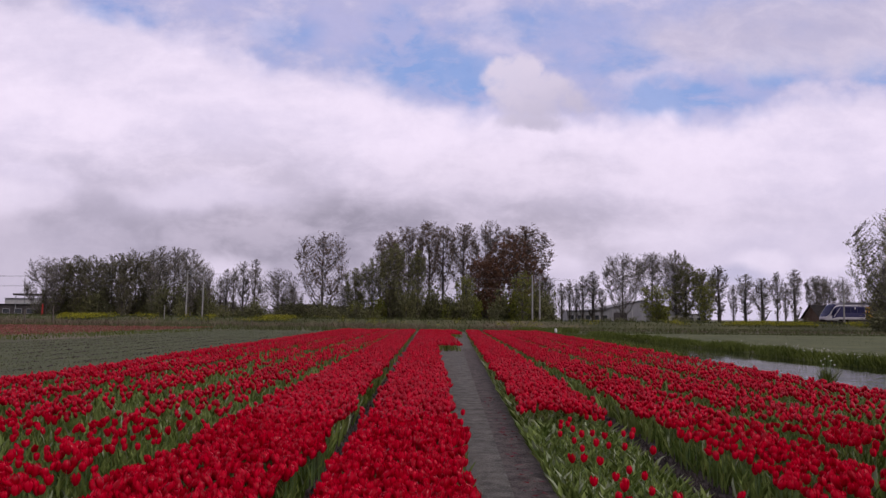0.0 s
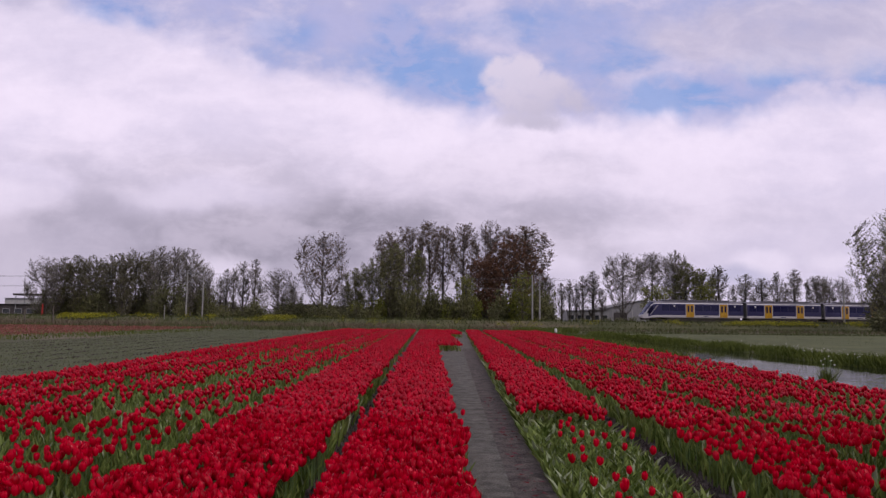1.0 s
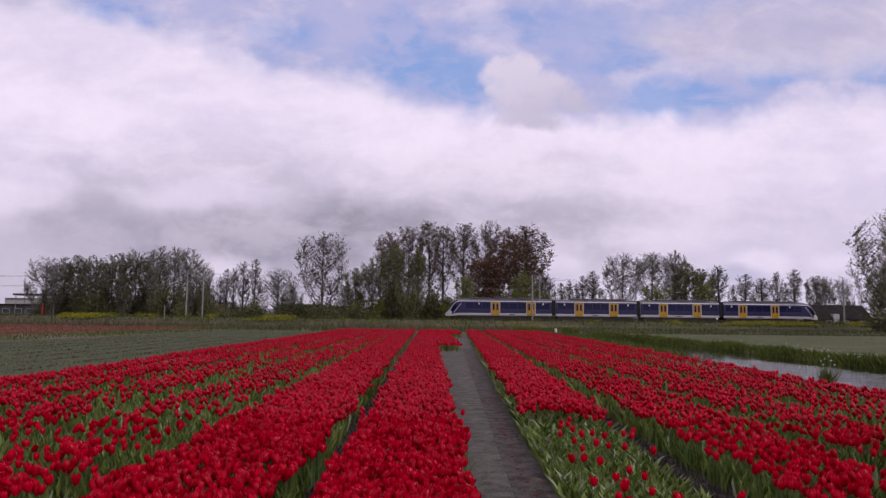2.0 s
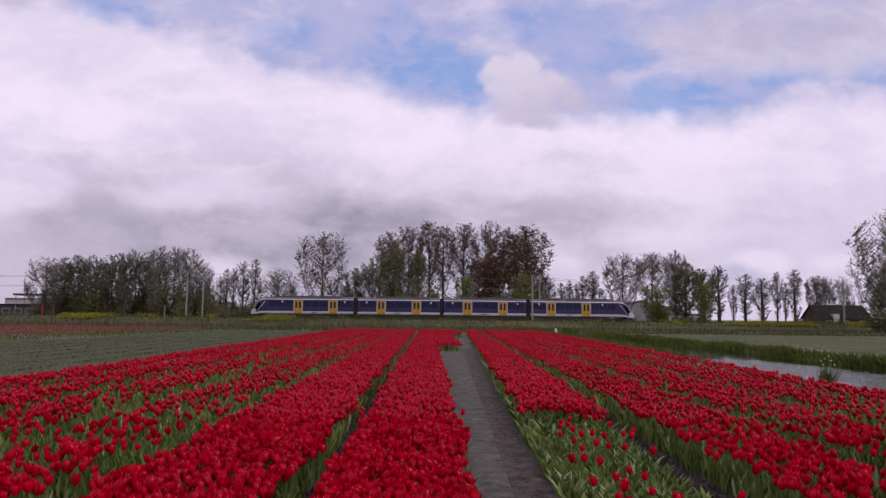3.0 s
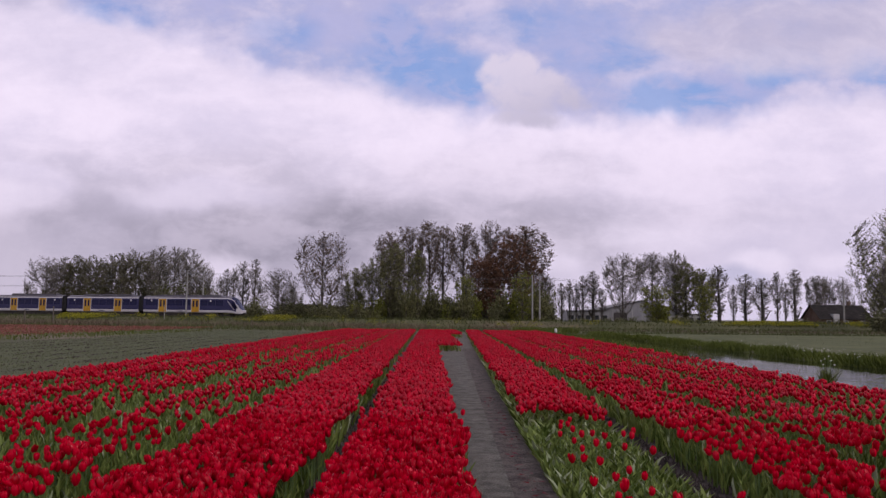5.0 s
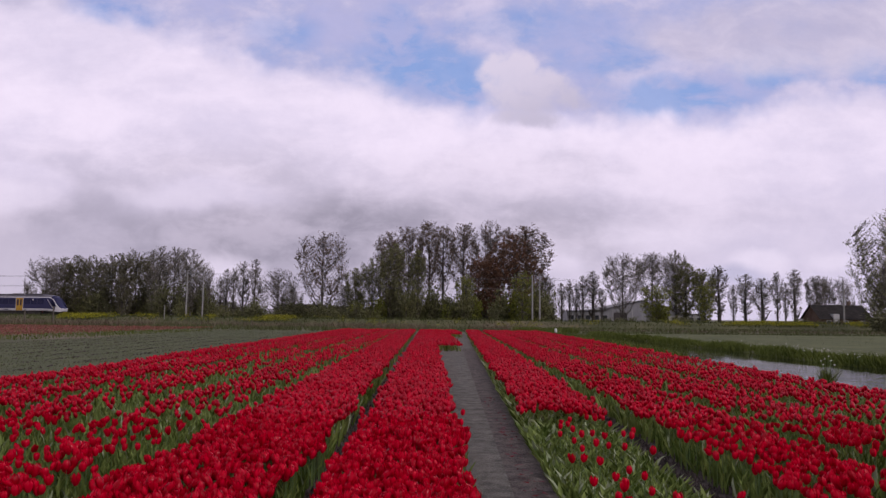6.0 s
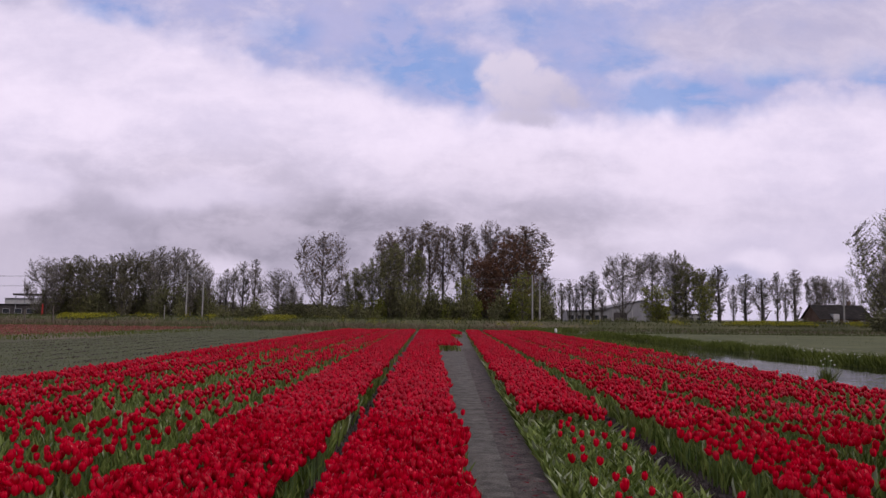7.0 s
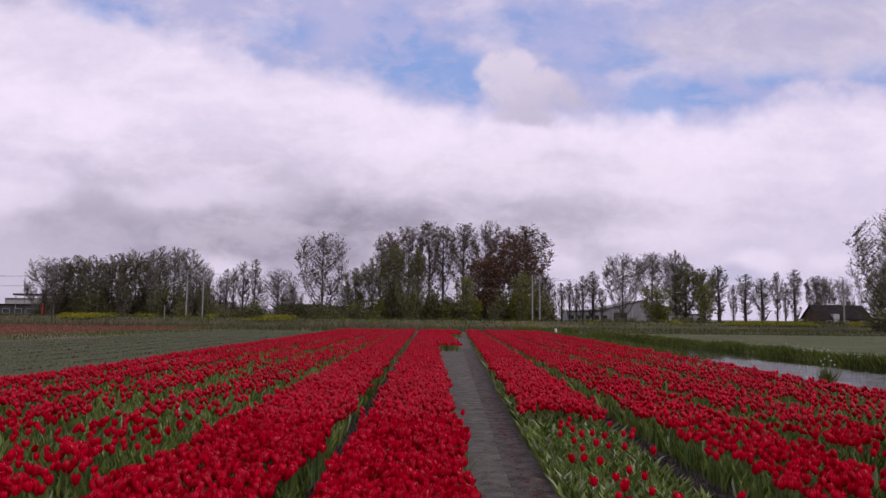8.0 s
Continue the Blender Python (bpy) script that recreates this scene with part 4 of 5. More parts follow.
def shrub_meshes(seed, tint, leaves=1200):
    """A round-topped thicket of stems and small leaves, 3 m wide and 3 m high."""
    r = np.random.default_rng(seed)
    wood, tips = [], []
    for i in range(26):
        a, reach, top = r.uniform(0, 6.28), r.uniform(0.2, 1.5), r.uniform(1.2, 3.0)
        p = np.array([[0.15 * math.cos(a), 0.15 * math.sin(a), 0], [reach * 0.5 * math.cos(a), reach * 0.5 * math.sin(a), top * 0.55], [reach * math.cos(a), reach * math.sin(a), top * (1.05 - 0.12 * reach)]])
        wood.append(strip_tube(p, [0.03, 0.02, 0.008], 3))
        tips.append(p)
    wv, wf = joined(wood)
    tips = np.array(tips)
    k = r.integers(0, len(tips), leaves)
    s = r.uniform(0.05, 1.05, (leaves, 1))
    at = np.where(s < 0.5, tips[k, 0] + (tips[k, 1] - tips[k, 0]) * s * 2, tips[k, 1] + (tips[k, 2] - tips[k, 1]) * (s * 2 - 1)) + r.normal(0, 0.22, (leaves, 3))
    at[:, 2] = np.abs(at[:, 2])
    c = r.normal(0, 1, (leaves, 3, 3))
    c *= (0.16 * r.uniform(0.5, 1.3, (leaves, 1)) / np.linalg.norm(c, axis=2))[:, :, None]
    return np_mesh("branchwork", wv, wf, [BARK]), np_mesh("foliage", (at[:, None] + c).reshape(-1, 3), np.arange(leaves * 3).reshape(-1, 3), [TUFT[tint]])


SHRUBS = [shrub_meshes(900 + i, tint) for i, tint in enumerate(("dark", "dark", "green", "olive"))]


def shrub(x, y, wide, high, which, label):
    ob = empty("shrub", (x, y, float(ground_z(x, y)) - 0.04), label=label, category="shrub", group="shrubs along the railway")
    ob.scale, ob.rotation_euler = (wide / 3, wide / 3, high / 3), (0, 0, x * 1.3)
    child("branchwork", SHRUBS[which][0], ob)
    child("foliage", SHRUBS[which][1], ob)


for i in range(150):
    x = -85 + i * 0.75 + RNG.uniform(-0.5, 0.5)
    grove = -84 < x < -47 or -10 < x < 26
    w = RNG.uniform(3.6, 6.0)
    high = RNG.uniform(4.0, 9.5) if grove else RNG.uniform(3.0, 5.6)
    shrub(x, track_y(x) + RNG.uniform(14, 40), w, high, (0, 3, 1, 3, 0)[i % 5], "dark tangled scrub under the trees")
for i in range(26):
    x = 29 + i * 3.0 + RNG.uniform(-1, 1)
    shrub(x, track_y(x) + RNG.uniform(12, 24), RNG.uniform(3.0, 5.0), RNG.uniform(1.0, 2.2), (0, 3)[i % 2], "low brownish scrub beside the railway")
for x, y, w, h in ((-10, 159, 5, 6), (-15, 158, 4, 5), (4, 158, 5, 5), (9.5, 157, 4.5, 6.5), (14, 158, 4, 5), (17.5, 156, 4, 8), (19, 155, 4, 7), (48, 158, 5, 5)):
    shrub(x, y, w, h, 2, "yellow-green shrub in fresh leaf")
for i in range(9):
    shrub(67.8 + i * 2.0, 113 + (i % 3) * 4, 5.0, RNG.uniform(3.0, 5.0), 1, "dark dense hedge shrub before the railway")


# ---- buildings ----
def gable_house(name, x, y, long, deep, eave, ridge, wall, label, category, gable_wall=None):
    """A house with its ridge along x: walls, a pitched roof with overhang, windows, a door and a chimney."""
    ob = empty(name, (x, y, 0.0), label=label, category=category)
    part("wall", box((long, deep, eave), (0, 0, eave / 2), 0.02), wall, ob)
    for s in (-1, 1):
        bm = bmesh.new()
        tri = [[bm.verts.new((s * (long / 2 - d), y, z)) for y, z in ((-deep / 2 + 0.02, eave - 0.02), (deep / 2 - 0.02, eave - 0.02), (0, ridge - 0.2))] for d in (-0.01, 0.25)]
        bm.faces.new(tri[0])
        bm.faces.new(tri[1][::-1])
        for k in range(3):
            bm.faces.new((tri[0][k], tri[0][(k + 1) % 3], tri[1][(k + 1) % 3], tri[1][k]))
        part("gable", bm, gable_wall or wall, ob)
    for s in (-1, 1):
        bm = bmesh.new()
        q = [bm.verts.new(p) for p in ((-long / 2 - 0.4, s * (deep / 2 + 0.5), eave - 0.25), (long / 2 + 0.4, s * (deep / 2 + 0.5), eave - 0.25), (long / 2 + 0.4, 0, ridge), (-long / 2 - 0.4, 0, ridge))]
        f = bm.faces.new(q)
        bmesh.ops.solidify(bm, geom=[f], thickness=0.18 * s)
        part("roof", bm, ROOFTILE, ob, "dark tiled roof slope")
    part("chimney", box((0.6, 0.6, 1.3), (long * 0.28, 0.3, ridge + 0.2), 0.03), BRICK, ob)
    n = max(2, int(long / 3))
    for k in range(n):
        wx = -long / 2 + (k + 0.5) * long / n
        fr = part("window", box((1.1, 0.10, 1.1), (0, 0, 0), 0.02), ENAMEL, ob, "white-framed window", pose(wx, -deep / 2 - 0.02, eave * 0.55))
        part("pane", box((0.9, 0.04, 0.9), (0, -0.06, 0), 0.0), PANE, fr)
    part("door", box((1.0, 0.08, 2.05), (long * 0.1, -deep / 2 - 0.03, 1.02), 0.02), TIMBER, ob)
    return ob


def shed(name, x, y, long, deep, low, high, wall, roof, label, windows=6, category="shed"):
    """A flat long shed with a single-pitch roof, wall ribs and a band of windows."""
    ob = empty(name, (x, y, 0.0), label=label, category=category)
    bm = bmesh.new()
    v = [bm.verts.new((sx * long / 2, sy * deep / 2, z)) for sx, z1 in ((-1, low), (1, high)) for sy in (-1, 1) for z in (0, z1)]
    for idx in ((0, 1, 3, 2), (4, 6, 7, 5), (0, 4, 5, 1), (2, 3, 7, 6), (1, 5, 7, 3), (0, 2, 6, 4)):
        bm.faces.new([v[i] for i in idx])
    part("wall", bm, wall, ob)
    bm = bmesh.new()
    q = [bm.verts.new(p) for p in ((-long / 2 - 0.4, -deep / 2 - 0.4, low + 0.05), (long / 2 + 0.4, -deep / 2 - 0.4, high + 0.05), (long / 2 + 0.4, deep / 2 + 0.4, high + 0.05), (-long / 2 - 0.4, deep / 2 + 0.4, low + 0.05))]
    f = bm.faces.new(q)
    bmesh.ops.solidify(bm, geom=[f], thickness=-0.2)
    part("roof", bm, roof, ob)
    for k in range(windows):
        wx = -long / 2 + (k + 0.5) * long / windows
        fr = part("window", box((long / windows * 0.62, 0.1, 1.2), (0, 0, 0), 0.02), SHEET, ob, m=pose(wx, -deep / 2 - 0.02, low * 0.55))
        part("pane", box((long / windows * 0.54, 0.04, 1.0), (0, -0.06, 0)), PANE, fr)
    return ob


def gable_hall(x, y, wide, deep, eave, ridge):
    """A broad hall whose pale gable faces the railway: ribbed wall, low-pitched roof, doors and a fence rail before it."""
    ob = empty("storage_hall", (x, y, 0.0), label="pale grey farm hall with a broad low gable", category="hall")
    bm = bmesh.new()
    ring = ((-wide / 2, 0), (wide / 2, 0), (wide / 2, eave), (0, ridge), (-wide / 2, eave))
    ends = [[bm.verts.new((px, py, pz)) for px, pz in ring] for py in (-deep / 2, deep / 2)]
    bm.faces.new(ends[0])
    bm.faces.new(ends[1][::-1])
    for k in range(5):
        bm.faces.new((ends[0][k], ends[0][(k + 1) % 5], ends[1][(k + 1) % 5], ends[1][k]))
    part("wall", bm, SHEET, ob, "pale grey sheet-metal wall")
    for s in (-1, 1):
        bm = bmesh.new()
        q = [bm.verts.new(p) for p in ((s * (wide / 2 + 0.4), -deep / 2 - 0.4, eave - 0.02), (s * (wide / 2 + 0.4), deep / 2 + 0.4, eave - 0.02), (0, deep / 2 + 0.4, ridge + 0.12), (0, -deep / 2 - 0.4, ridge + 0.12))]
        bmesh.ops.solidify(bm, geom=[bm.faces.new(q)], thickness=0.15)
        part("roof", bm, RENDERED, ob, "light corrugated roof slope")
    for dx in (-5.5, 4.5):
        part("door", box((3.4, 0.12, 3.2), (dx, -deep / 2 - 0.05, 1.6), 0.03), DARKWALL, ob, "dark sliding barn door")
    for k in range(9):
        part("rib", box((0.12, 0.08, eave - 0.1), (-wide / 2 + 0.2 + k * (wide - 0.4) / 8, -deep / 2 - 0.04, eave / 2)), RENDERED, ob)


gable_house("farmhouse", 90.0, 168, 11.0, 8.0, 2.3, 5.2, BRICK, "brick farmhouse with dark tiled roof beyond the railway", "house")
part("dormer", box((1.3, 1.4, 2.6), (-2.2, -3.7, 1.9), 0.05), RENDERED, bpy.data.objects["farmhouse"], "white dormer gable")
gable_hall(53.8, 200, 20.0, 16, 4.0, 6.3)
shed("packing_shed", 38.4, 188, 10, 9, 3.5, 3.8, SHEET, RENDERED, "low open-fronted shed with pale roof edge", 5)
shed("packing_shed", 60, 186, 12, 6, 2.9, 3.0, RENDERED, SHEET, "low white-walled shed among the trees", 6)
shed("factory_hall", -101, 192, 17, 16, 3.6, 3.6, DARKWALL, SHEET, "grey low industrial hall with dark lower wall", 6, "hall")
shed("factory_hall", -101, 212, 22, 12, 5.4, 5.4, RENDERED, SHEET, "pale industrial hall behind the dark one", 5, "hall")
canopy = empty("canopy", (-92.5, 186, 0), label="dark flat canopy roof on thin posts", category="canopy")
part("roof", box((11, 5, 0.45), (0, 0, 5.9), 0.04), DARKWALL, canopy)
for sx in (-5, 5):
    for sy in (-2, 2):
        part("post", tube([(sx, sy, 0), (sx, sy, 5.7)], [0.1, 0.1], 8), STEEL, canopy)
shed("barn", -30.0, 184, 10, 8, 4.2, 4.2, DARKWALL, ROOFTILE, "dark brown barn half hidden by scrub", 3, "barn")
shed("barn", -20.0, 186, 7, 8, 3.9, 3.9, BRICK, ROOFTILE, "low brick barn half hidden by scrub", 3, "barn")
shed("barn", -52.0, 188, 9, 8, 4.6, 4.6, RENDERED, ROOFTILE, "pale barn seen between the trunks", 3, "barn")


def marker_post(x, y, h, mat, label, r=0.06):
    z = float(ground_z(x, y))
    ob = empty("marker_post", (x, y, z), label=label, category="post")
    part("post", tube([(0, 0, -0.1), (0, 0, h * 0.6), (0, 0, h)], [r, r, r * 0.9], 8), mat, ob)
    part("cap", tube([(0, 0, h), (0, 0, h + 0.05), (0, 0, h + 0.12)], [r * 1.3, r * 1.25, r * 0.5], 8), mat, ob)


marker_post(-73.3, 148, 2.5, SIGNALRED, "red railway signal post", 0.16)
marker_post(-45.8, 135, 2.3, CONCRETE, "short grey post on the railway bank", 0.07)
marker_post(-55.8, 116, 2.5, TIMBER, "dark timber stake in the dry reeds", 0.10)
marker_post(-60.0, 116, 2.0, TIMBER, "dark timber stake in the dry reeds", 0.10)
stake = empty("ditch_marker", (12.2, 73, 0), label="dark stake with a white rounded cap at the field's end", category="marker")
part("stake", tube([(0, 0, -0.2), (0, 0, 0.2), (0, 0, 0.32)], [0.12, 0.12, 0.11], 8), UNDER, stake)
part("cap", tube([(0, 0, 0.28), (0, 0, 0.42), (0, 0, 0.58), (0, 0, 0.68), (0, 0, 0.72)], [0.10, 0.13, 0.13, 0.09, 0.03], 12), ENAMEL, stake, "white rounded cap", smooth=True)

# ---- grass, reeds and field plants ----
def blade(segments=2, width=0.5):
    """A bent blade of height 1 and a given half width, pointing up."""
    rows = np.linspace(0, 1, segments + 1)
    v, f = [], []
    for i, t in enumerate(rows[:-1]):
        w = width * (1 - t) ** 0.6
        v += [(-w, 0.22 * t * t, t), (w, 0.22 * t * t, t)]
        if i:
            a = 2 * (i - 1)
            f += [(a, a + 1, a + 3), (a, a + 3, a + 2)]
    v.append((0, 0.22, 1))
    a = 2 * (segments - 1)
    f.append((a, a + 1, a + 2))
    return np.array(v, float), np.array(f)


def strewn(name, count, where, height, width, mat, label, category, segments=2, lean=0.3, seed=1, parent=None):
    """Blades strewn over a stretch of plan: where(r, count) gives x and y."""
    r = np.random.default_rng(seed)
    x, y = where(r, count)
    tv, tf = blade(segments, 1.0)
    tv[:, 0] *= width / np.mean(height)
    pos = np.column_stack([x, y, ground_z(x, y) - 0.02])
    h = r.uniform(height[0], height[1], count)
    v, f = scatter(tv, tf, pos, r.uniform(0, 6.28, count), h, r.normal(0, lean, (count, 2)))
    return tagged(new(name, np_mesh(name, v, f, [mat])), label, category, kind="stuff")


def along_track(o0, o1, x0=-130, x1=120):
    def where(r, n):
        x = r.uniform(x0, x1, n)
        return x, track_y(x) + r.uniform(o0, o1, n)
    return where


def area(x0, x1, y0, y1):
    def where(r, n):
        return r.uniform(x0, x1, n), r.uniform(y0, y1, n)
    return where


def patchy(inner, scale, cut):
    """Keep to where a noise field is high, so that growth comes in clumps."""
    def where(r, n):
        xs, ys = [], []
        while len(xs) < n:
            x, y = inner(r, n)
            for a, b in zip(x, y):
                if noise.noise((a * scale, b * scale, 2.2)) > cut + r.normal(0, 0.12):
                    xs.append(a)
                    ys.append(b)
        return np.array(xs[:n]), np.array(ys[:n])
    return where


strewn("grass", 12000, along_track(-9.5, -4.5), (0.2, 0.62), 0.05, BLADE, "tall weeds on the berm beside the track", "grass", 1, 0.4, 2)
strewn("grass", 26000, along_track(-44, -4), (0.15, 0.5), 0.05, BLADE, "rough olive grass on the railway bank", "grass", 1, 0.35, 3)
strewn("grass", 6000, along_track(9, 40), (0.3, 0.9), 0.08, BLADE, "rough grass beyond the railway", "grass", 1, 0.35, 4)
strewn("reeds", 9000, patchy(along_track(-42, -22, -130, 14), 0.09, 0.02), (0.35, 1.0), 0.05, STRAW, "pale dry reeds on the ditch before the railway", "reeds", 1, 0.5, 5)
strewn("reeds", 5000, patchy(along_track(-40, -30, 20, 110), 0.08, -0.05), (0.1, 0.34), 0.05, STRAW, "pale dry reeds on the ditch before the railway", "reeds", 1, 0.9, 6)
strewn("grass", 7000, area(-150, 11, 84, 95), (0.2, 0.6), 0.06, BLADE, "rough grass along the field's end", "grass", 1, 0.3, 7)


def rape(name, where, count, seed, tall):
    """Rape in bloom: green stalks with a yellow head of small petals."""
    r = np.random.default_rng(seed)
    x, y = where(r, count)
    z = ground_z(x, y)
    top = tall * r.uniform(0.75, 1.1, count)
    tv, tf = blade(1, 0.05)
    sv, sf = scatter(tv, tf, np.column_stack([x, y, z]), r.uniform(0, 6.28, count), top)
    ob = tagged(new(name, np_mesh(name, sv, sf, [BLADE])), "yellow rape in bloom along the railway bank", "flowers", kind="stuff")
    k = 6
    at = np.repeat(np.column_stack([x, y, z + top * 0.86]), k, 0) + r.normal(0, 1, (count * k, 3)) * np.array([0.10, 0.10, 0.13])
    c = r.normal(0, 1, (count * k, 3, 3))
    c *= 0.085 / np.linalg.norm(c, axis=2, keepdims=True)
    child("blossoms", np_mesh("blossoms", (at[:, None] + c).reshape(-1, 3), np.arange(count * k * 3).reshape(-1, 3), [YELLOW]), ob, "bright yellow blossoms", "stuff")


rape("rape_flowers", patchy(along_track(-9.5, -6.5, -66, -14), 0.22, -0.05), 1500, 11, 0.55)
rape("rape_flowers", patchy(along_track(-9, -7, 40, 84), 0.25, -0.12), 1500, 12, 0.38)
rape("rape_flowers", patchy(along_track(-12, -7, -14, 30), 0.3, 0.22), 300, 13, 0.4)

# the canal's far bank, its flowers and reed clumps
strewn("grass", 30000, lambda r, n: (lambda y: (canal_far(y) + 0.05 + r.uniform(0, 1, n) ** 1.2 * 1.9, y))(20 + 66 * r.uniform(0, 1, n) ** 1.4), (0.10, 0.34), 0.024, LUSH, "lush green grass on the canal bank", "grass", 1, 0.4, 21)
strewn("grass", 6000, lambda r, n: (lambda y: (canal_near(y) - 0.5 - r.uniform(0, 1, n) * 1.6, y))(8 + 75 * r.uniform(0, 1, n)), (0.04, 0.13), 0.015, LUSH, "green grass on the near canal edge", "grass", 1, 0.4, 22)
strewn("grass", 9000, lambda r, n: (lambda y: (canal_near(y) - 0.2 - r.uniform(0, 1, n) * 3.6, y))(37 + 48 * r.uniform(0, 1, n)), (0.15, 0.42), 0.03, LUSH, "green weeds between the tulips and the canal", "grass", 1, 0.4, 26)
strewn("grass", 15000, area(19.0, 110, 24, 88), (0.04, 0.11), 0.03, BLADE, "thin meadow grass beyond the canal", "grass", 1, 0.5, 23)
strewn("grass", 9000, lambda r, n: (r.uniform(16, 130, n), 86 + r.uniform(0, 7, n)), (0.08, 0.28), 0.05, BLADE, "tall grass on the ditch beyond the meadow", "grass", 1, 0.3, 24)
strewn("grass", 5000, lambda r, n: (r.uniform(10, 17.5, n), r.uniform(79, 93, n)), (0.3, 0.8), 0.04, LUSH, "lush weeds at the canal's end", "grass", 1, 0.4, 25)
strewn("grass", 9000, patchy(lambda r, n: (lambda y: (canal_far(y) + 0.3 + r.uniform(0, 1, n) * 1.5, y))(20 + 64 * r.uniform(0, 1, n) ** 1.3), 0.55, 0.12), (0.28, 0.5), 0.025, LUSH, "taller green weeds in clumps on the canal bank", "grass", 1, 0.4, 27)
r5 = np.random.default_rng(31)
n5 = 420
y5 = 20 + 62 * r5.uniform(0, 1, n5) ** 1.5
x5 = canal_far(y5) + 0.7 + r5.uniform(0, 1, n5) * 1.6
c5 = r5.normal(0, 1, (n5, 2, 3, 3))
c5 *= 0.042 / np.linalg.norm(c5, axis=3, keepdims=True)
p5 = np.column_stack([x5, y5, 0.20 + r5.uniform(0, 0.22, n5)])
keep5 = np.array([noise.noise((a * 0.3, b * 0.3, 7)) > -0.05 for a, b in zip(x5, y5)])
v5 = (p5[:, None, None] + c5)[keep5].reshape(-1, 3)
tagged(new("bank_flowers", np_mesh("bank_flowers", v5, np.arange(len(v5)).reshape(-1, 3), [WHITE_PETAL])), "small white flowers in the canal bank grass", "flowers", kind="stuff")


def bank_plant(x, y, n, tall, seed):
    """A clump of long arching leaves with a few pale flower heads at the water's edge."""
    r = np.random.default_rng(seed)
    ob = empty("bank_plant", (x, y, -0.22), label="clump of arching leaves with pale flowers at the water", category="plant")
    tv, tf = blade(3, 0.03)
    pos = np.column_stack([r.normal(0, 0.10, (n, 2)), np.zeros(n)])
    v, f = scatter(tv, tf, pos, r.uniform(0, 6.28, n), tall * r.uniform(0.5, 1.1, n), r.normal(0, 0.35, (n, 2)))
    child("leaf_clump", np_mesh("leaf_clump", v, f, [LUSH]), ob)
    for k in range(7):
        h = tall * r.uniform(0.9, 1.35)
        sx, sy = r.normal(0, 0.22, 2)
        st = part("stalk", tube([(0, 0, 0), (sx * 0.5, sy * 0.5, h * 0.55), (sx, sy, h)], [0.008, 0.007, 0.005], 4), STEM, ob)
        bm = bmesh.new()
        bmesh.ops.create_icosphere(bm, subdivisions=1, radius=0.024, matrix=Matrix.Translation((sx, sy, h)) @ Matrix.Diagonal((1, 1, 0.7, 1)))
        for vert in bm.verts:
            vert.co += Vector(r.normal(0, 0.005, 3))
        part("flower_head", bm, WHITE_PETAL, st, "pale yellow-white flower head")


bank_plant(12.2, 23.4, 90, 0.62, 51)
bank_plant(17.6, 31.5, 60, 0.45, 52)

# low crop in the field beside the tulips, in rows along the beds, and the far red strip
r6 = np.random.default_rng(61)
n6 = 60000
y6 = 8 + 74 * r6.uniform(0, 1, n6) ** 1.6
x6 = -8.8 - np.round(r6.uniform(0, 1, n6) * 14.6 / 0.375) * 0.375 + r6.normal(0, 0.09, n6)
tv6, tf6 = blade(1, 0.22)
v6, f6 = scatter(tv6, tf6, np.column_stack([x6, y6, np.full(n6, 0.025)]), r6.uniform(0, 6.28, n6), r6.uniform(0.025, 0.06, n6), r6.normal(0, 0.5, (n6, 2)))
tagged(new("crop_plants", np_mesh("crop_plants", v6, f6, [CROPLEAF])), "low grey-green headed bulb plants in rows", "crop", kind="stuff")
n7 = 60000
s7, t7 = r6.uniform(0, 1, n7), r6.uniform(0, 1, n7)
y7 = 34 + (46 + 4 * s7) * t7
xy7 = np.column_stack([-24.9 + 0.085 * (y7 - 45) - 44 * s7, y7])
c7 = r6.normal(0, 1, (n7, 3, 3))
c7 *= 0.055 / np.linalg.norm(c7, axis=2, keepdims=True)
p7 = np.column_stack([xy7, 0.30 + r6.uniform(0, 0.16, n7)])
tagged(new("far_tulip_field", np_mesh("far_tulip_field", (p7[:, None] + c7).reshape(-1, 3), np.arange(n7 * 3).reshape(-1, 3), [FARRED])), "strip of faded red tulips at the far field edge", "flowers", kind="stuff")
n8 = 20000
s8, t8 = r6.uniform(0, 1, n8), r6.uniform(0, 1, n8)
y8 = 34 + (46 + 4 * s8) * t8
xy8 = np.column_stack([-24.9 + 0.085 * (y8 - 45) - 44 * s8, y8])
v8, f8 = scatter(*blade(1, 0.12), np.column_stack([xy8, np.zeros(n8)]), r6.uniform(0, 6.28, n8), r6.uniform(0.12, 0.26, n8))
tagged(new("far_tulip_leaves", np_mesh("far_tulip_leaves", v8, f8, [LUSH])), "green leaves of the far red tulip strip", "foliage", kind="stuff")


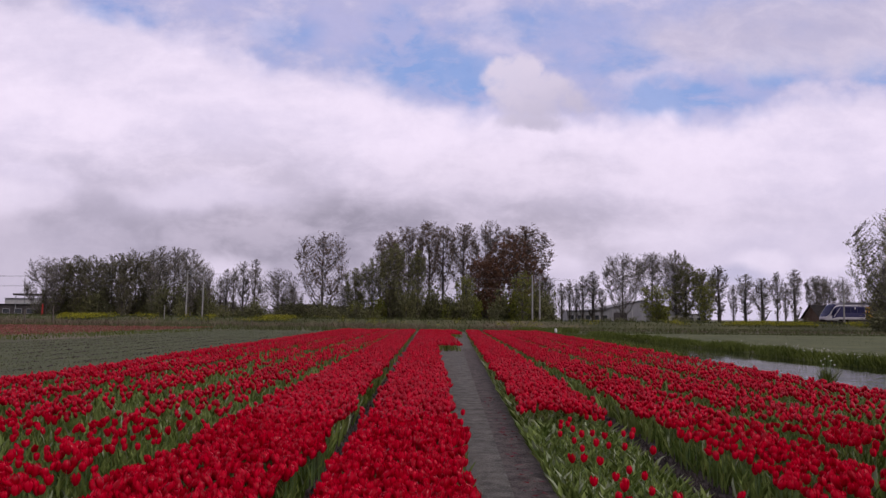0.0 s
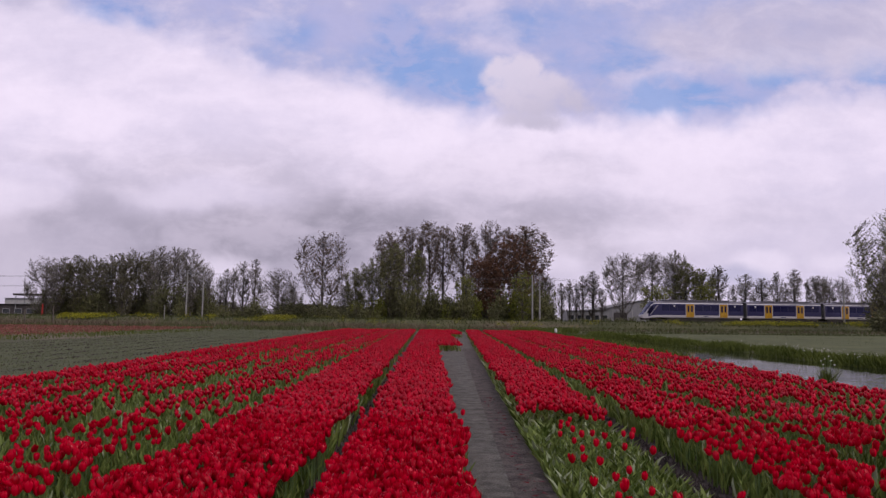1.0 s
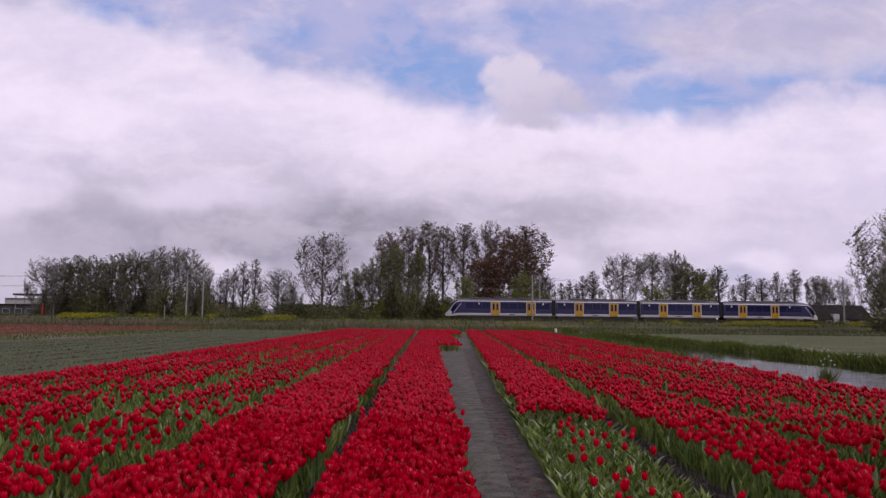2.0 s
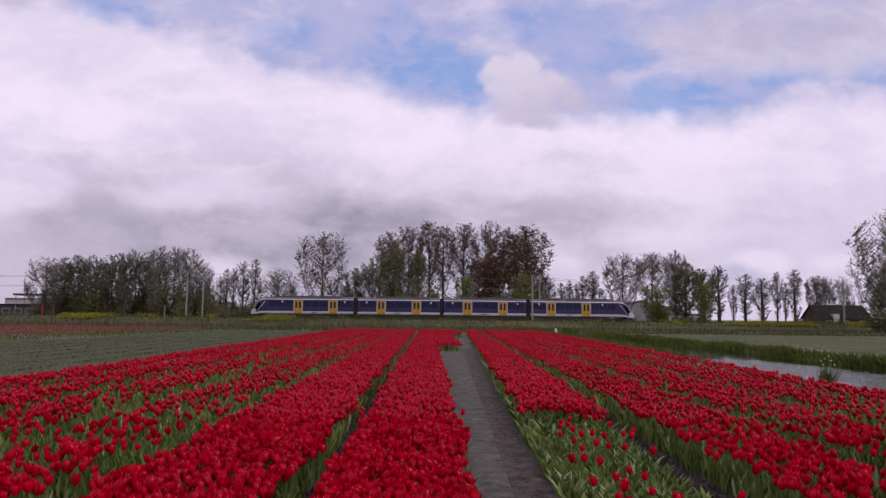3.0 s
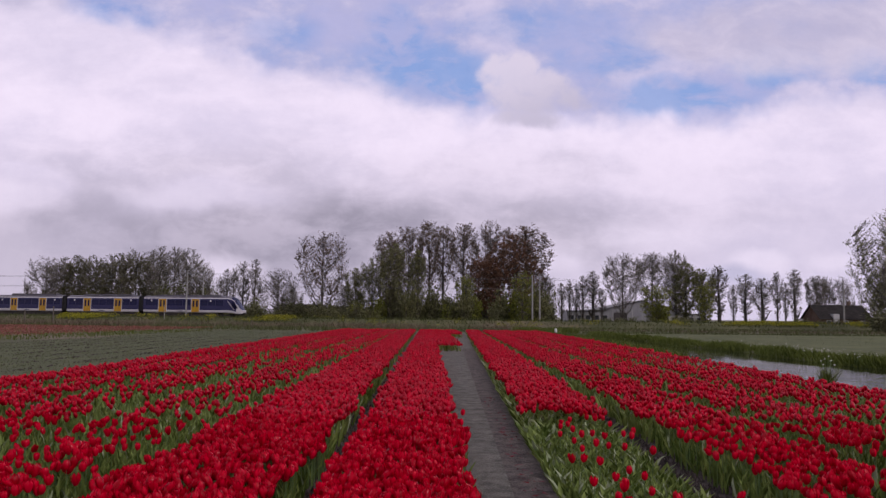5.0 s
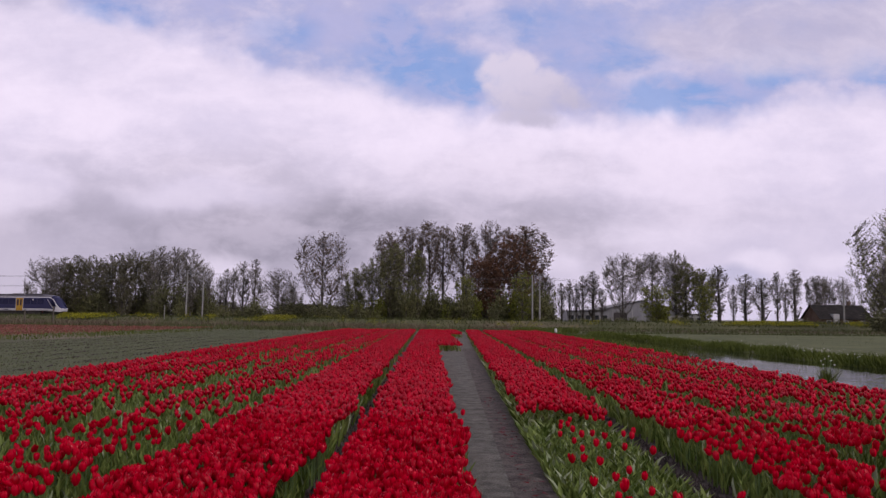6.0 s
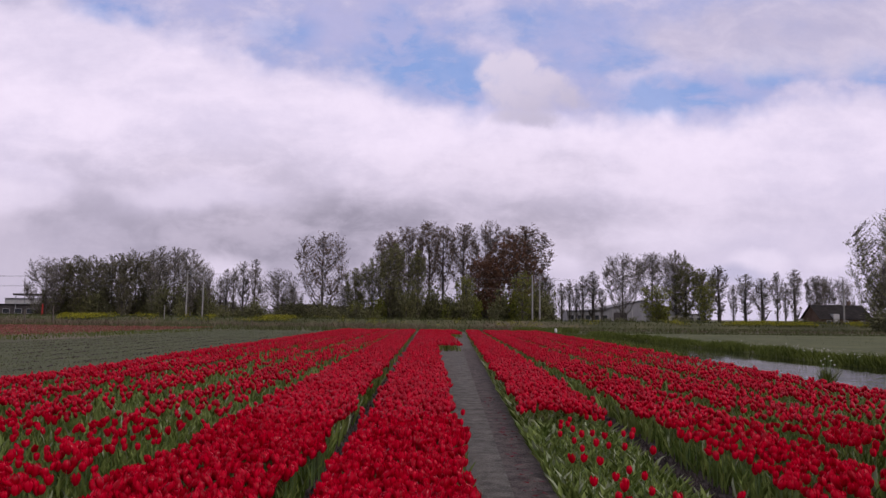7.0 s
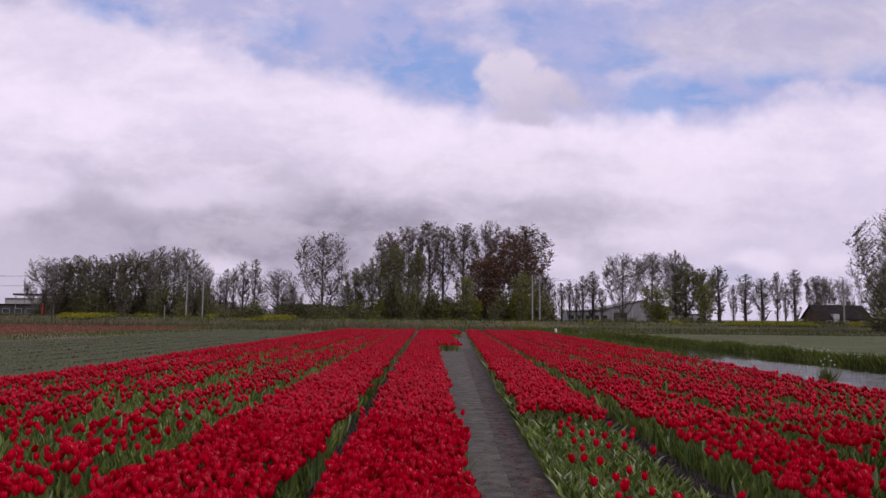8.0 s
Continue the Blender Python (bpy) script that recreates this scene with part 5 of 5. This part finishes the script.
# ---- tulips ----
def blossom_fine(rows=((0.0, 0.22, 0.54), (0.30, 0.46, 0.60), (0.70, 0.45, 0.54)), tip=0.20):
    """Six petals, an inner and an outer ring, closed to a cup 1 high."""
    v, f = [], []
    for i in range(6):
        inner = i % 2
        a = i * math.pi / 3
        k = 0.90 if inner else 1.0
        b = len(v)
        for t, rad, wid in rows:
            for s in (-1, 0, 1):
                rr = rad * k * (1.0 if s == 0 else 0.94)
                th = a + s * wid
                v.append((rr * math.cos(th) * 1.0, rr * math.sin(th), t))
        v.append((tip * k * math.cos(a), tip * k * math.sin(a), 1.0 if not inner else 0.93))
        for r0 in (0, 3):
            for c in (0, 1):
                p = b + r0 + c
                f += [(p, p + 1, p + 4), (p, p + 4, p + 3)]
        f += [(b + 6, b + 7, b + 9), (b + 7, b + 8, b + 9)]
    v.append((0, 0, 0.0))
    return np.array(v), np.array(f)


def blossom_plain(sides, rows):
    """A simpler cup with a notched rim."""
    v, f = [], []
    for t, rad in rows:
        for j in range(sides):
            a = 2 * math.pi * j / sides
            lift = (0.24 if j % 2 else 0.0) if t == rows[-1][0] else 0.0
            v.append((rad * math.cos(a), rad * math.sin(a), t - lift))
    for i in range(len(rows) - 1):
        for j in range(sides):
            p, q = i * sides + j, i * sides + (j + 1) % sides
            f += [(p, q, q + sides), (p, q + sides, p + sides)]
    v.append((0, 0, rows[-1][0] - 0.22))
    top = (len(rows) - 1) * sides
    f += [(top + j, top + (j + 1) % sides, len(v) - 1) for j in range(sides)]
    return np.array(v), np.array(f)


def leaf_blade(rows):
    """A broad tulip leaf, folded along its middle, arching outwards; height 1."""
    v, f = [], []
    for i, t in enumerate(rows):
        w = 0.066 * math.sin(math.pi * min(1.0, 0.16 + 0.84 * t)) ** 0.8
        out = 0.03 + 0.24 * t ** 1.9
        z = t - 0.12 * t ** 3
        if i == len(rows) - 1:
            v.append((out, 0, z))
            f += [(b, b + 1, b + 3), (b + 1, b + 2, b + 3)]
        else:
            b = len(v)
            v += [(out - 0.05, -w, z), (out, 0, z - 0.02), (out - 0.05, w, z)]
            if i:
                p = b - 3
                f += [(p, p + 1, p + 4), (p, p + 4, p + 3), (p + 1, p + 2, p + 5), (p + 1, p + 5, p + 4)]
    return np.array(v), np.array(f)


FINE = blossom_fine()
OPENED = blossom_fine(((0.0, 0.20, 0.52), (0.32, 0.46, 0.58), (0.70, 0.52, 0.48)), 0.40)
MIDDLE = blossom_plain(4, ((0.0, 0.16), (0.45, 0.50), (1.0, 0.27)))
FAR = blossom_plain(3, ((0.08, 0.32), (1.0, 0.42)))
LEAF_FINE = leaf_blade((0.0, 0.35, 0.7, 1.0))
LEAF_FAR = (np.array([(0.03, -0.05, 0.0), (0.03, 0.05, 0.0), (0.12, -0.06, 0.6), (0.12, 0.06, 0.6), (0.30, 0.0, 0.95)]), np.array([(0, 1, 3), (0, 3, 2), (2, 3, 4)]))
STALK = blossom_plain(3, ((0.0, 1.0), (1.0, 0.7)))


def bed_points(r, x0, x1, slant, y0, y1, per_m2, keep, rowed=0.0):
    """Plant places in a bed from y0 to y1: loosely even, thinned by keep(x, y)."""
    n = int((x1 - x0) * (y1 - y0) * per_m2)
    u, y = r.uniform(0, 1, n), r.uniform(y0, y1, n)
    edge = 0.05 * np.sin(y * 1.9 + x0 * 3) + 0.035 * np.sin(y * 5.3 + x0)
    x = x0 + edge + u * (x1 - x0) + slant * y
    p = np.array([keep(a, b) for a, b in zip(u, y)])
    ok = r.uniform(0, 1, n) < p
    return x[ok], y[ok]


def full(u, y):
    return 1.0


def bare_head(u, y):
    """The headed stretch: only a few flowers left near the start of the bed."""
    if y > 11.0 + 0.4 * math.sin(u * 5):
        return 1.0
    return 0.002


def clumped(scale, low, high, seed, thin_from=0.72, thin_to=1.1):
    """Flowers in loose clumps and lines, thick farther off where few were picked; one side of the bed is thinner."""
    def keep(u, y):
        n = noise.noise((u * 2.6 + seed, y * scale, seed * 1.7)) + 0.6 * noise.noise((u * 7 + seed, y * scale * 3, 4.1))
        p = low + (high - low) * min(1.0, max(0.0, 0.5 + 1.3 * n)) + 0.005 * max(0.0, y - 14)
        return p * (0.3 if thin_from < u < thin_to else 1.0)
    return keep


def tulip_bed(x0, x1, slant, start, end, keep, seed, density, label, leafy=1.0, tall=0.385, leaf_high=1.0):
    """A bed: the far mass of blossoms, stalks and leaves in joined meshes, in three grades of detail."""
    r = np.random.default_rng(seed)
    ob = empty("tulip_bed", (0, 0, 0), label=label, category="tulip bed", group="tulip beds")
    tagged(ob, kind="stuff")
    flowers, stalks, leaves, pale = [], [], [], []
    for y0, y1, share, shape in ((start, 10.0, 1.0, FINE), (10.0, 22.0, 0.9, MIDDLE), (22.0, end, 0.55, FAR)):
        y0 = max(y0, start)
        if y1 <= y0:
            continue
        x, y = bed_points(r, x0, x1, slant, y0, y1, density * share, keep)
        k = len(x)
        size = r.uniform(0.068, 0.094, k) * (0.89 if shape is FINE else 0.9 if shape is MIDDLE else 1.0)
        top = tall + r.normal(0, 0.028, k)
        lean = r.normal(0, 0.10, (k, 2))
        pos = np.column_stack([x, y, top - 0.045])
        turn, tilt, high = r.uniform(0, 6.28, k), r.normal(0, 0.26, (k, 2)), size * r.uniform(1.02, 1.36, k)
        opened = r.uniform(0, 1, k) < (0.36 if shape is FINE else 0.0)
        for which, form in ((~opened, shape), (opened, OPENED)):
            if which.any():
                flowers.append(scatter(*form, pos[which], turn[which], size[which], tilt[which], high[which]))
        if y0 < 5:
            stalks.append(scatter(*STALK, np.column_stack([x, y, np.full(k, 0.02)]), r.uniform(0, 6.28, k), np.full(k, 0.006), None, top - 0.05))
        n = int((x1 - x0) * (y1 - y0) * (290 if y0 < 10 else 190 if y0 < 22 else 40) * leafy)
        u = r.uniform(0, 1, n)
        ly = r.uniform(y0, y1, n)
        lx = x0 - 0.01 + u * (x1 - x0 + 0.02) + slant * ly
        tv, tf = LEAF_FINE if y0 < 10 else LEAF_FAR
        hgt = r.uniform(0.20, 0.34, n) * leaf_high
        wid = hgt * (0.85 if y0 < 10 else 1.2) * (1.7 if leaf_high < 1 else 1.0)
        pale.append(np.repeat(r.uniform(0, 1, n) < (0.16 if leaf_high < 1 else 0.05), len(tf)))
        spread = 0.30 if leaf_high < 1 else 0.20
        leaves.append(scatter(tv, tf, np.column_stack([lx, ly, np.full(n, 0.015)]), r.uniform(0, 6.28, n), wid, r.normal(0, spread, (n, 2)), hgt))
    v, f = joined(flowers)
    child("blossoms", np_mesh("blossoms", v, f, [RED], smooth=True), ob, "glossy red tulip blossoms", "stuff")
    v, f = joined(stalks) if stalks else (None, None)
    if stalks:
        child("stalks", np_mesh("stalks", v, f, [STEM]), ob, "pale green stalks", "stuff")
    v, f = joined(leaves)
    child("foliage", np_mesh("foliage", v, f, [LEAF, PALE_LEAF], np.concatenate(pale).astype(int), smooth=True), ob, "grey-green tulip leaves", "stuff")
    return ob


DENSE = "dense bed of fully red tulips on dark soil"
THIN = "half-picked bed of red tulips with green leaves showing"
END = 76.0
tulip_bed(-0.82, 0.37, 0.002, 3.6, END, full, 101, 185, DENSE, 0.6)
tulip_bed(-2.44, -1.10, -0.001, 3.6, END, full, 102, 185, DENSE, 0.7)
tulip_bed(-3.98, -2.70, 0.0, 3.6, END, clumped(0.35, 0.06, 0.43, 3.0), 103, 165, THIN)
tulip_bed(-5.50, -4.24, 0.0, 3.5, END, clumped(0.35, 0.07, 0.50, 9.0), 104, 165, THIN)
tulip_bed(-7.00, -5.76, 0.0, 5.5, END, clumped(0.30, 0.18, 0.72, 17.0), 105, 165, THIN)
tulip_bed(-8.20, -7.24, 0.0, 7.5, END, clumped(0.30, 0.3, 0.9, 23.0), 106, 165, THIN)
tulip_bed(0.97, 2.13, SLANT, 3.6, END, bare_head, 107, 185, "tulip bed headed in front and in full red bloom behind", 1.7, leaf_high=0.8)
tulip_bed(2.59, 3.78, SLANT, 3.6, END, clumped(0.30, 0.18, 0.66, 31.0, -0.2, -0.1), 108, 170, THIN)
tulip_bed(4.03, 5.25, SLANT, 3.5, END, clumped(0.28, 0.13, 0.52, 37.0, -0.1, 0.10), 109, 165, THIN)
tulip_bed(5.53, 6.75, SLANT, 5.5, END, clumped(0.30, 0.12, 0.52, 43.0, -0.1, 0.22), 110, 165, THIN)
tulip_bed(7.03, 7.95, SLANT, 5.5, END, clumped(0.30, 0.15, 0.56, 47.0, -0.1, 0.22), 111, 165, THIN)
tulip_bed(0.53, 1.60, 0.0, 36.8, END, full, 112, 170, "short dense red tulip bed beginning part-way up the strip", 0.8)
tulip_bed(1.75, 2.75, 0.0, 61.0, END, full, 113, 170, "last short red tulip bed in the sand wedge", 0.8)


# the tulips that the pickers missed in the headed bed
LEFT_STANDING = ((1.78, 11.15), (1.86, 11.09), (2.03, 10.84), (1.93, 10.20), (1.79, 9.66), (1.65, 9.55), (1.55, 8.93), (1.73, 9.06), (1.63, 8.50), (2.19, 10.45), (2.22, 10.12), (2.36, 10.36), (2.28, 9.76), (1.89, 8.99), (1.75, 8.62), (1.59, 7.98), (1.98, 8.72), (1.89, 8.23), (1.75, 7.99), (1.99, 7.99), (1.43, 7.32), (1.63, 7.35), (1.59, 7.14), (1.77, 6.84), (1.58, 6.53), (1.85, 6.61), (1.38, 6.27), (1.62, 6.13), (1.49, 6.03), (1.73, 6.07), (1.42, 5.83), (2.28, 8.91), (2.39, 8.98), (2.29, 8.56), (2.21, 7.63))


def single_tulips():
    """Tulips that stand out one by one: blossom, stalk and two leaves each."""
    r = np.random.default_rng(201)
    bl = [np_mesh("blossom", FINE[0] * (0.066, 0.066, 0.082), FINE[1], [RED], smooth=True)]
    bl.append(np_mesh("blossom", OPENED[0] * (0.070, 0.070, 0.080), OPENED[1], [RED], smooth=True))
    st = np_mesh("stalk", STALK[0] * (0.0065, 0.0065, 0.345), STALK[1], [STEM])
    lf = np_mesh("leaf", LEAF_FINE[0] * (0.28, 0.28, 0.29), LEAF_FINE[1], [LEAF], smooth=True)
    spots = []
    for x, y in LEFT_STANDING:
        spots.append((x, y, "single red tulip still standing in the headed bed"))
    for _ in range(110):
        y = r.uniform(4.9, 7.4)
        spots.append((r.uniform(-0.82, 0.36), y, "red tulip in the full bed beside the sand strip"))
    for _ in range(60):
        y = r.uniform(4.9, 8.0)
        spots.append((r.uniform(-3.9, -2.8), y, "red tulip in the half-picked bed"))
    for _ in range(80):
        y = r.uniform(5.6, 8.6)
        spots.append((r.uniform(2.65, 3.55) + SLANT * y, y, "red tulip in the thinned bed across the furrow"))
    spots.append((0.46, 10.4, "lone red tulip leaning over the sand strip"))
    for x, y, label in spots:
        ob = empty("tulip", (x, y, 0.012), label=label, category="tulip", group="single tulips")
        ob.rotation_euler = (r.normal(0, 0.07), r.normal(0, 0.07), r.uniform(0, 6.28))
        k = r.uniform(0.92, 1.10)
        ob.scale = (k, k, k)
        child("blossom", bl[int(r.uniform(0, 1.5))], ob, m=Matrix.Translation((0, 0, 0.338)))
        child("stalk", st, ob)
        for _ in range(2):
            child("leaf", lf, ob, m=pose(0, 0, 0, 0, 0, r.uniform(0, 360)))


single_tulips()

# fallen petals in the damp furrow
r9 = np.random.default_rng(301)
n9 = 200
y9 = r9.uniform(3.0, 16.0, n9)
x9 = 0.70 + 0.036 * y9 + r9.normal(0, 0.05, n9) + np.abs(r9.normal(0, 0.07, n9))
c9 = r9.normal(0, 1, (n9, 4, 3)) * np.array([0.019, 0.023, 0.005])
c9[:, 0, 0] -= 0.014
c9[:, 2, 0] += 0.014
b9 = np.arange(n9) * 4
tagged(new("fallen_petals", np_mesh("fallen_petals", (np.column_stack([x9, y9, np.full(n9, 0.062)])[:, None] + c9).reshape(-1, 3), np.stack([b9, b9 + 1, b9 + 2, b9 + 3], -1), [WITHERED])), "withered red petals strewn in the furrow", "petals", kind="stuff")

# clods in the furrows
def clods(count, where, size, mat, label, seed):
    r = np.random.default_rng(seed)
    x, y = where(r, count)
    tv = np.array([(1, 0, 0), (-0.5, 0.87, 0), (-0.5, -0.87, 0), (0.1, 0.05, 0.8)], float)
    tf = np.array([(0, 1, 3), (1, 2, 3), (2, 0, 3)])
    s = size * r.uniform(0.4, 1.5, count) ** 1.5
    z = np.full(count, 0.022)
    v, f = scatter(tv, tf, np.column_stack([x, y, z]), r.uniform(0, 6.28, count), s, r.normal(0, 0.4, (count, 2)), s * 1.4 + 0.02)
    tagged(new("soil_clods", np_mesh("soil_clods", v, f, [mat])), label, "soil", kind="stuff")


clods(3000, lambda r, n: (r.uniform(-1.22, -0.78, n), r.uniform(2.5, 24, n)), 0.02, SOIL, "dark soil clods between the beds", 403)
clods(3000, lambda r, n: (lambda y: (2.12 + SLANT * y + r.uniform(0, 0.45, n), y))(r.uniform(2.5, 24, n)), 0.02, SOIL, "dark soil clods between the beds", 404)

clods(5200, lambda r, n: (-8.7 - np.round(r.uniform(0, 9, n)) * 1.5 + r.normal(0, 0.07, n), 8 + 50 * r.uniform(0, 1, n) ** 1.5), 0.028, SOIL, "dark soil showing in the rows of the crop field", 405)

motions()
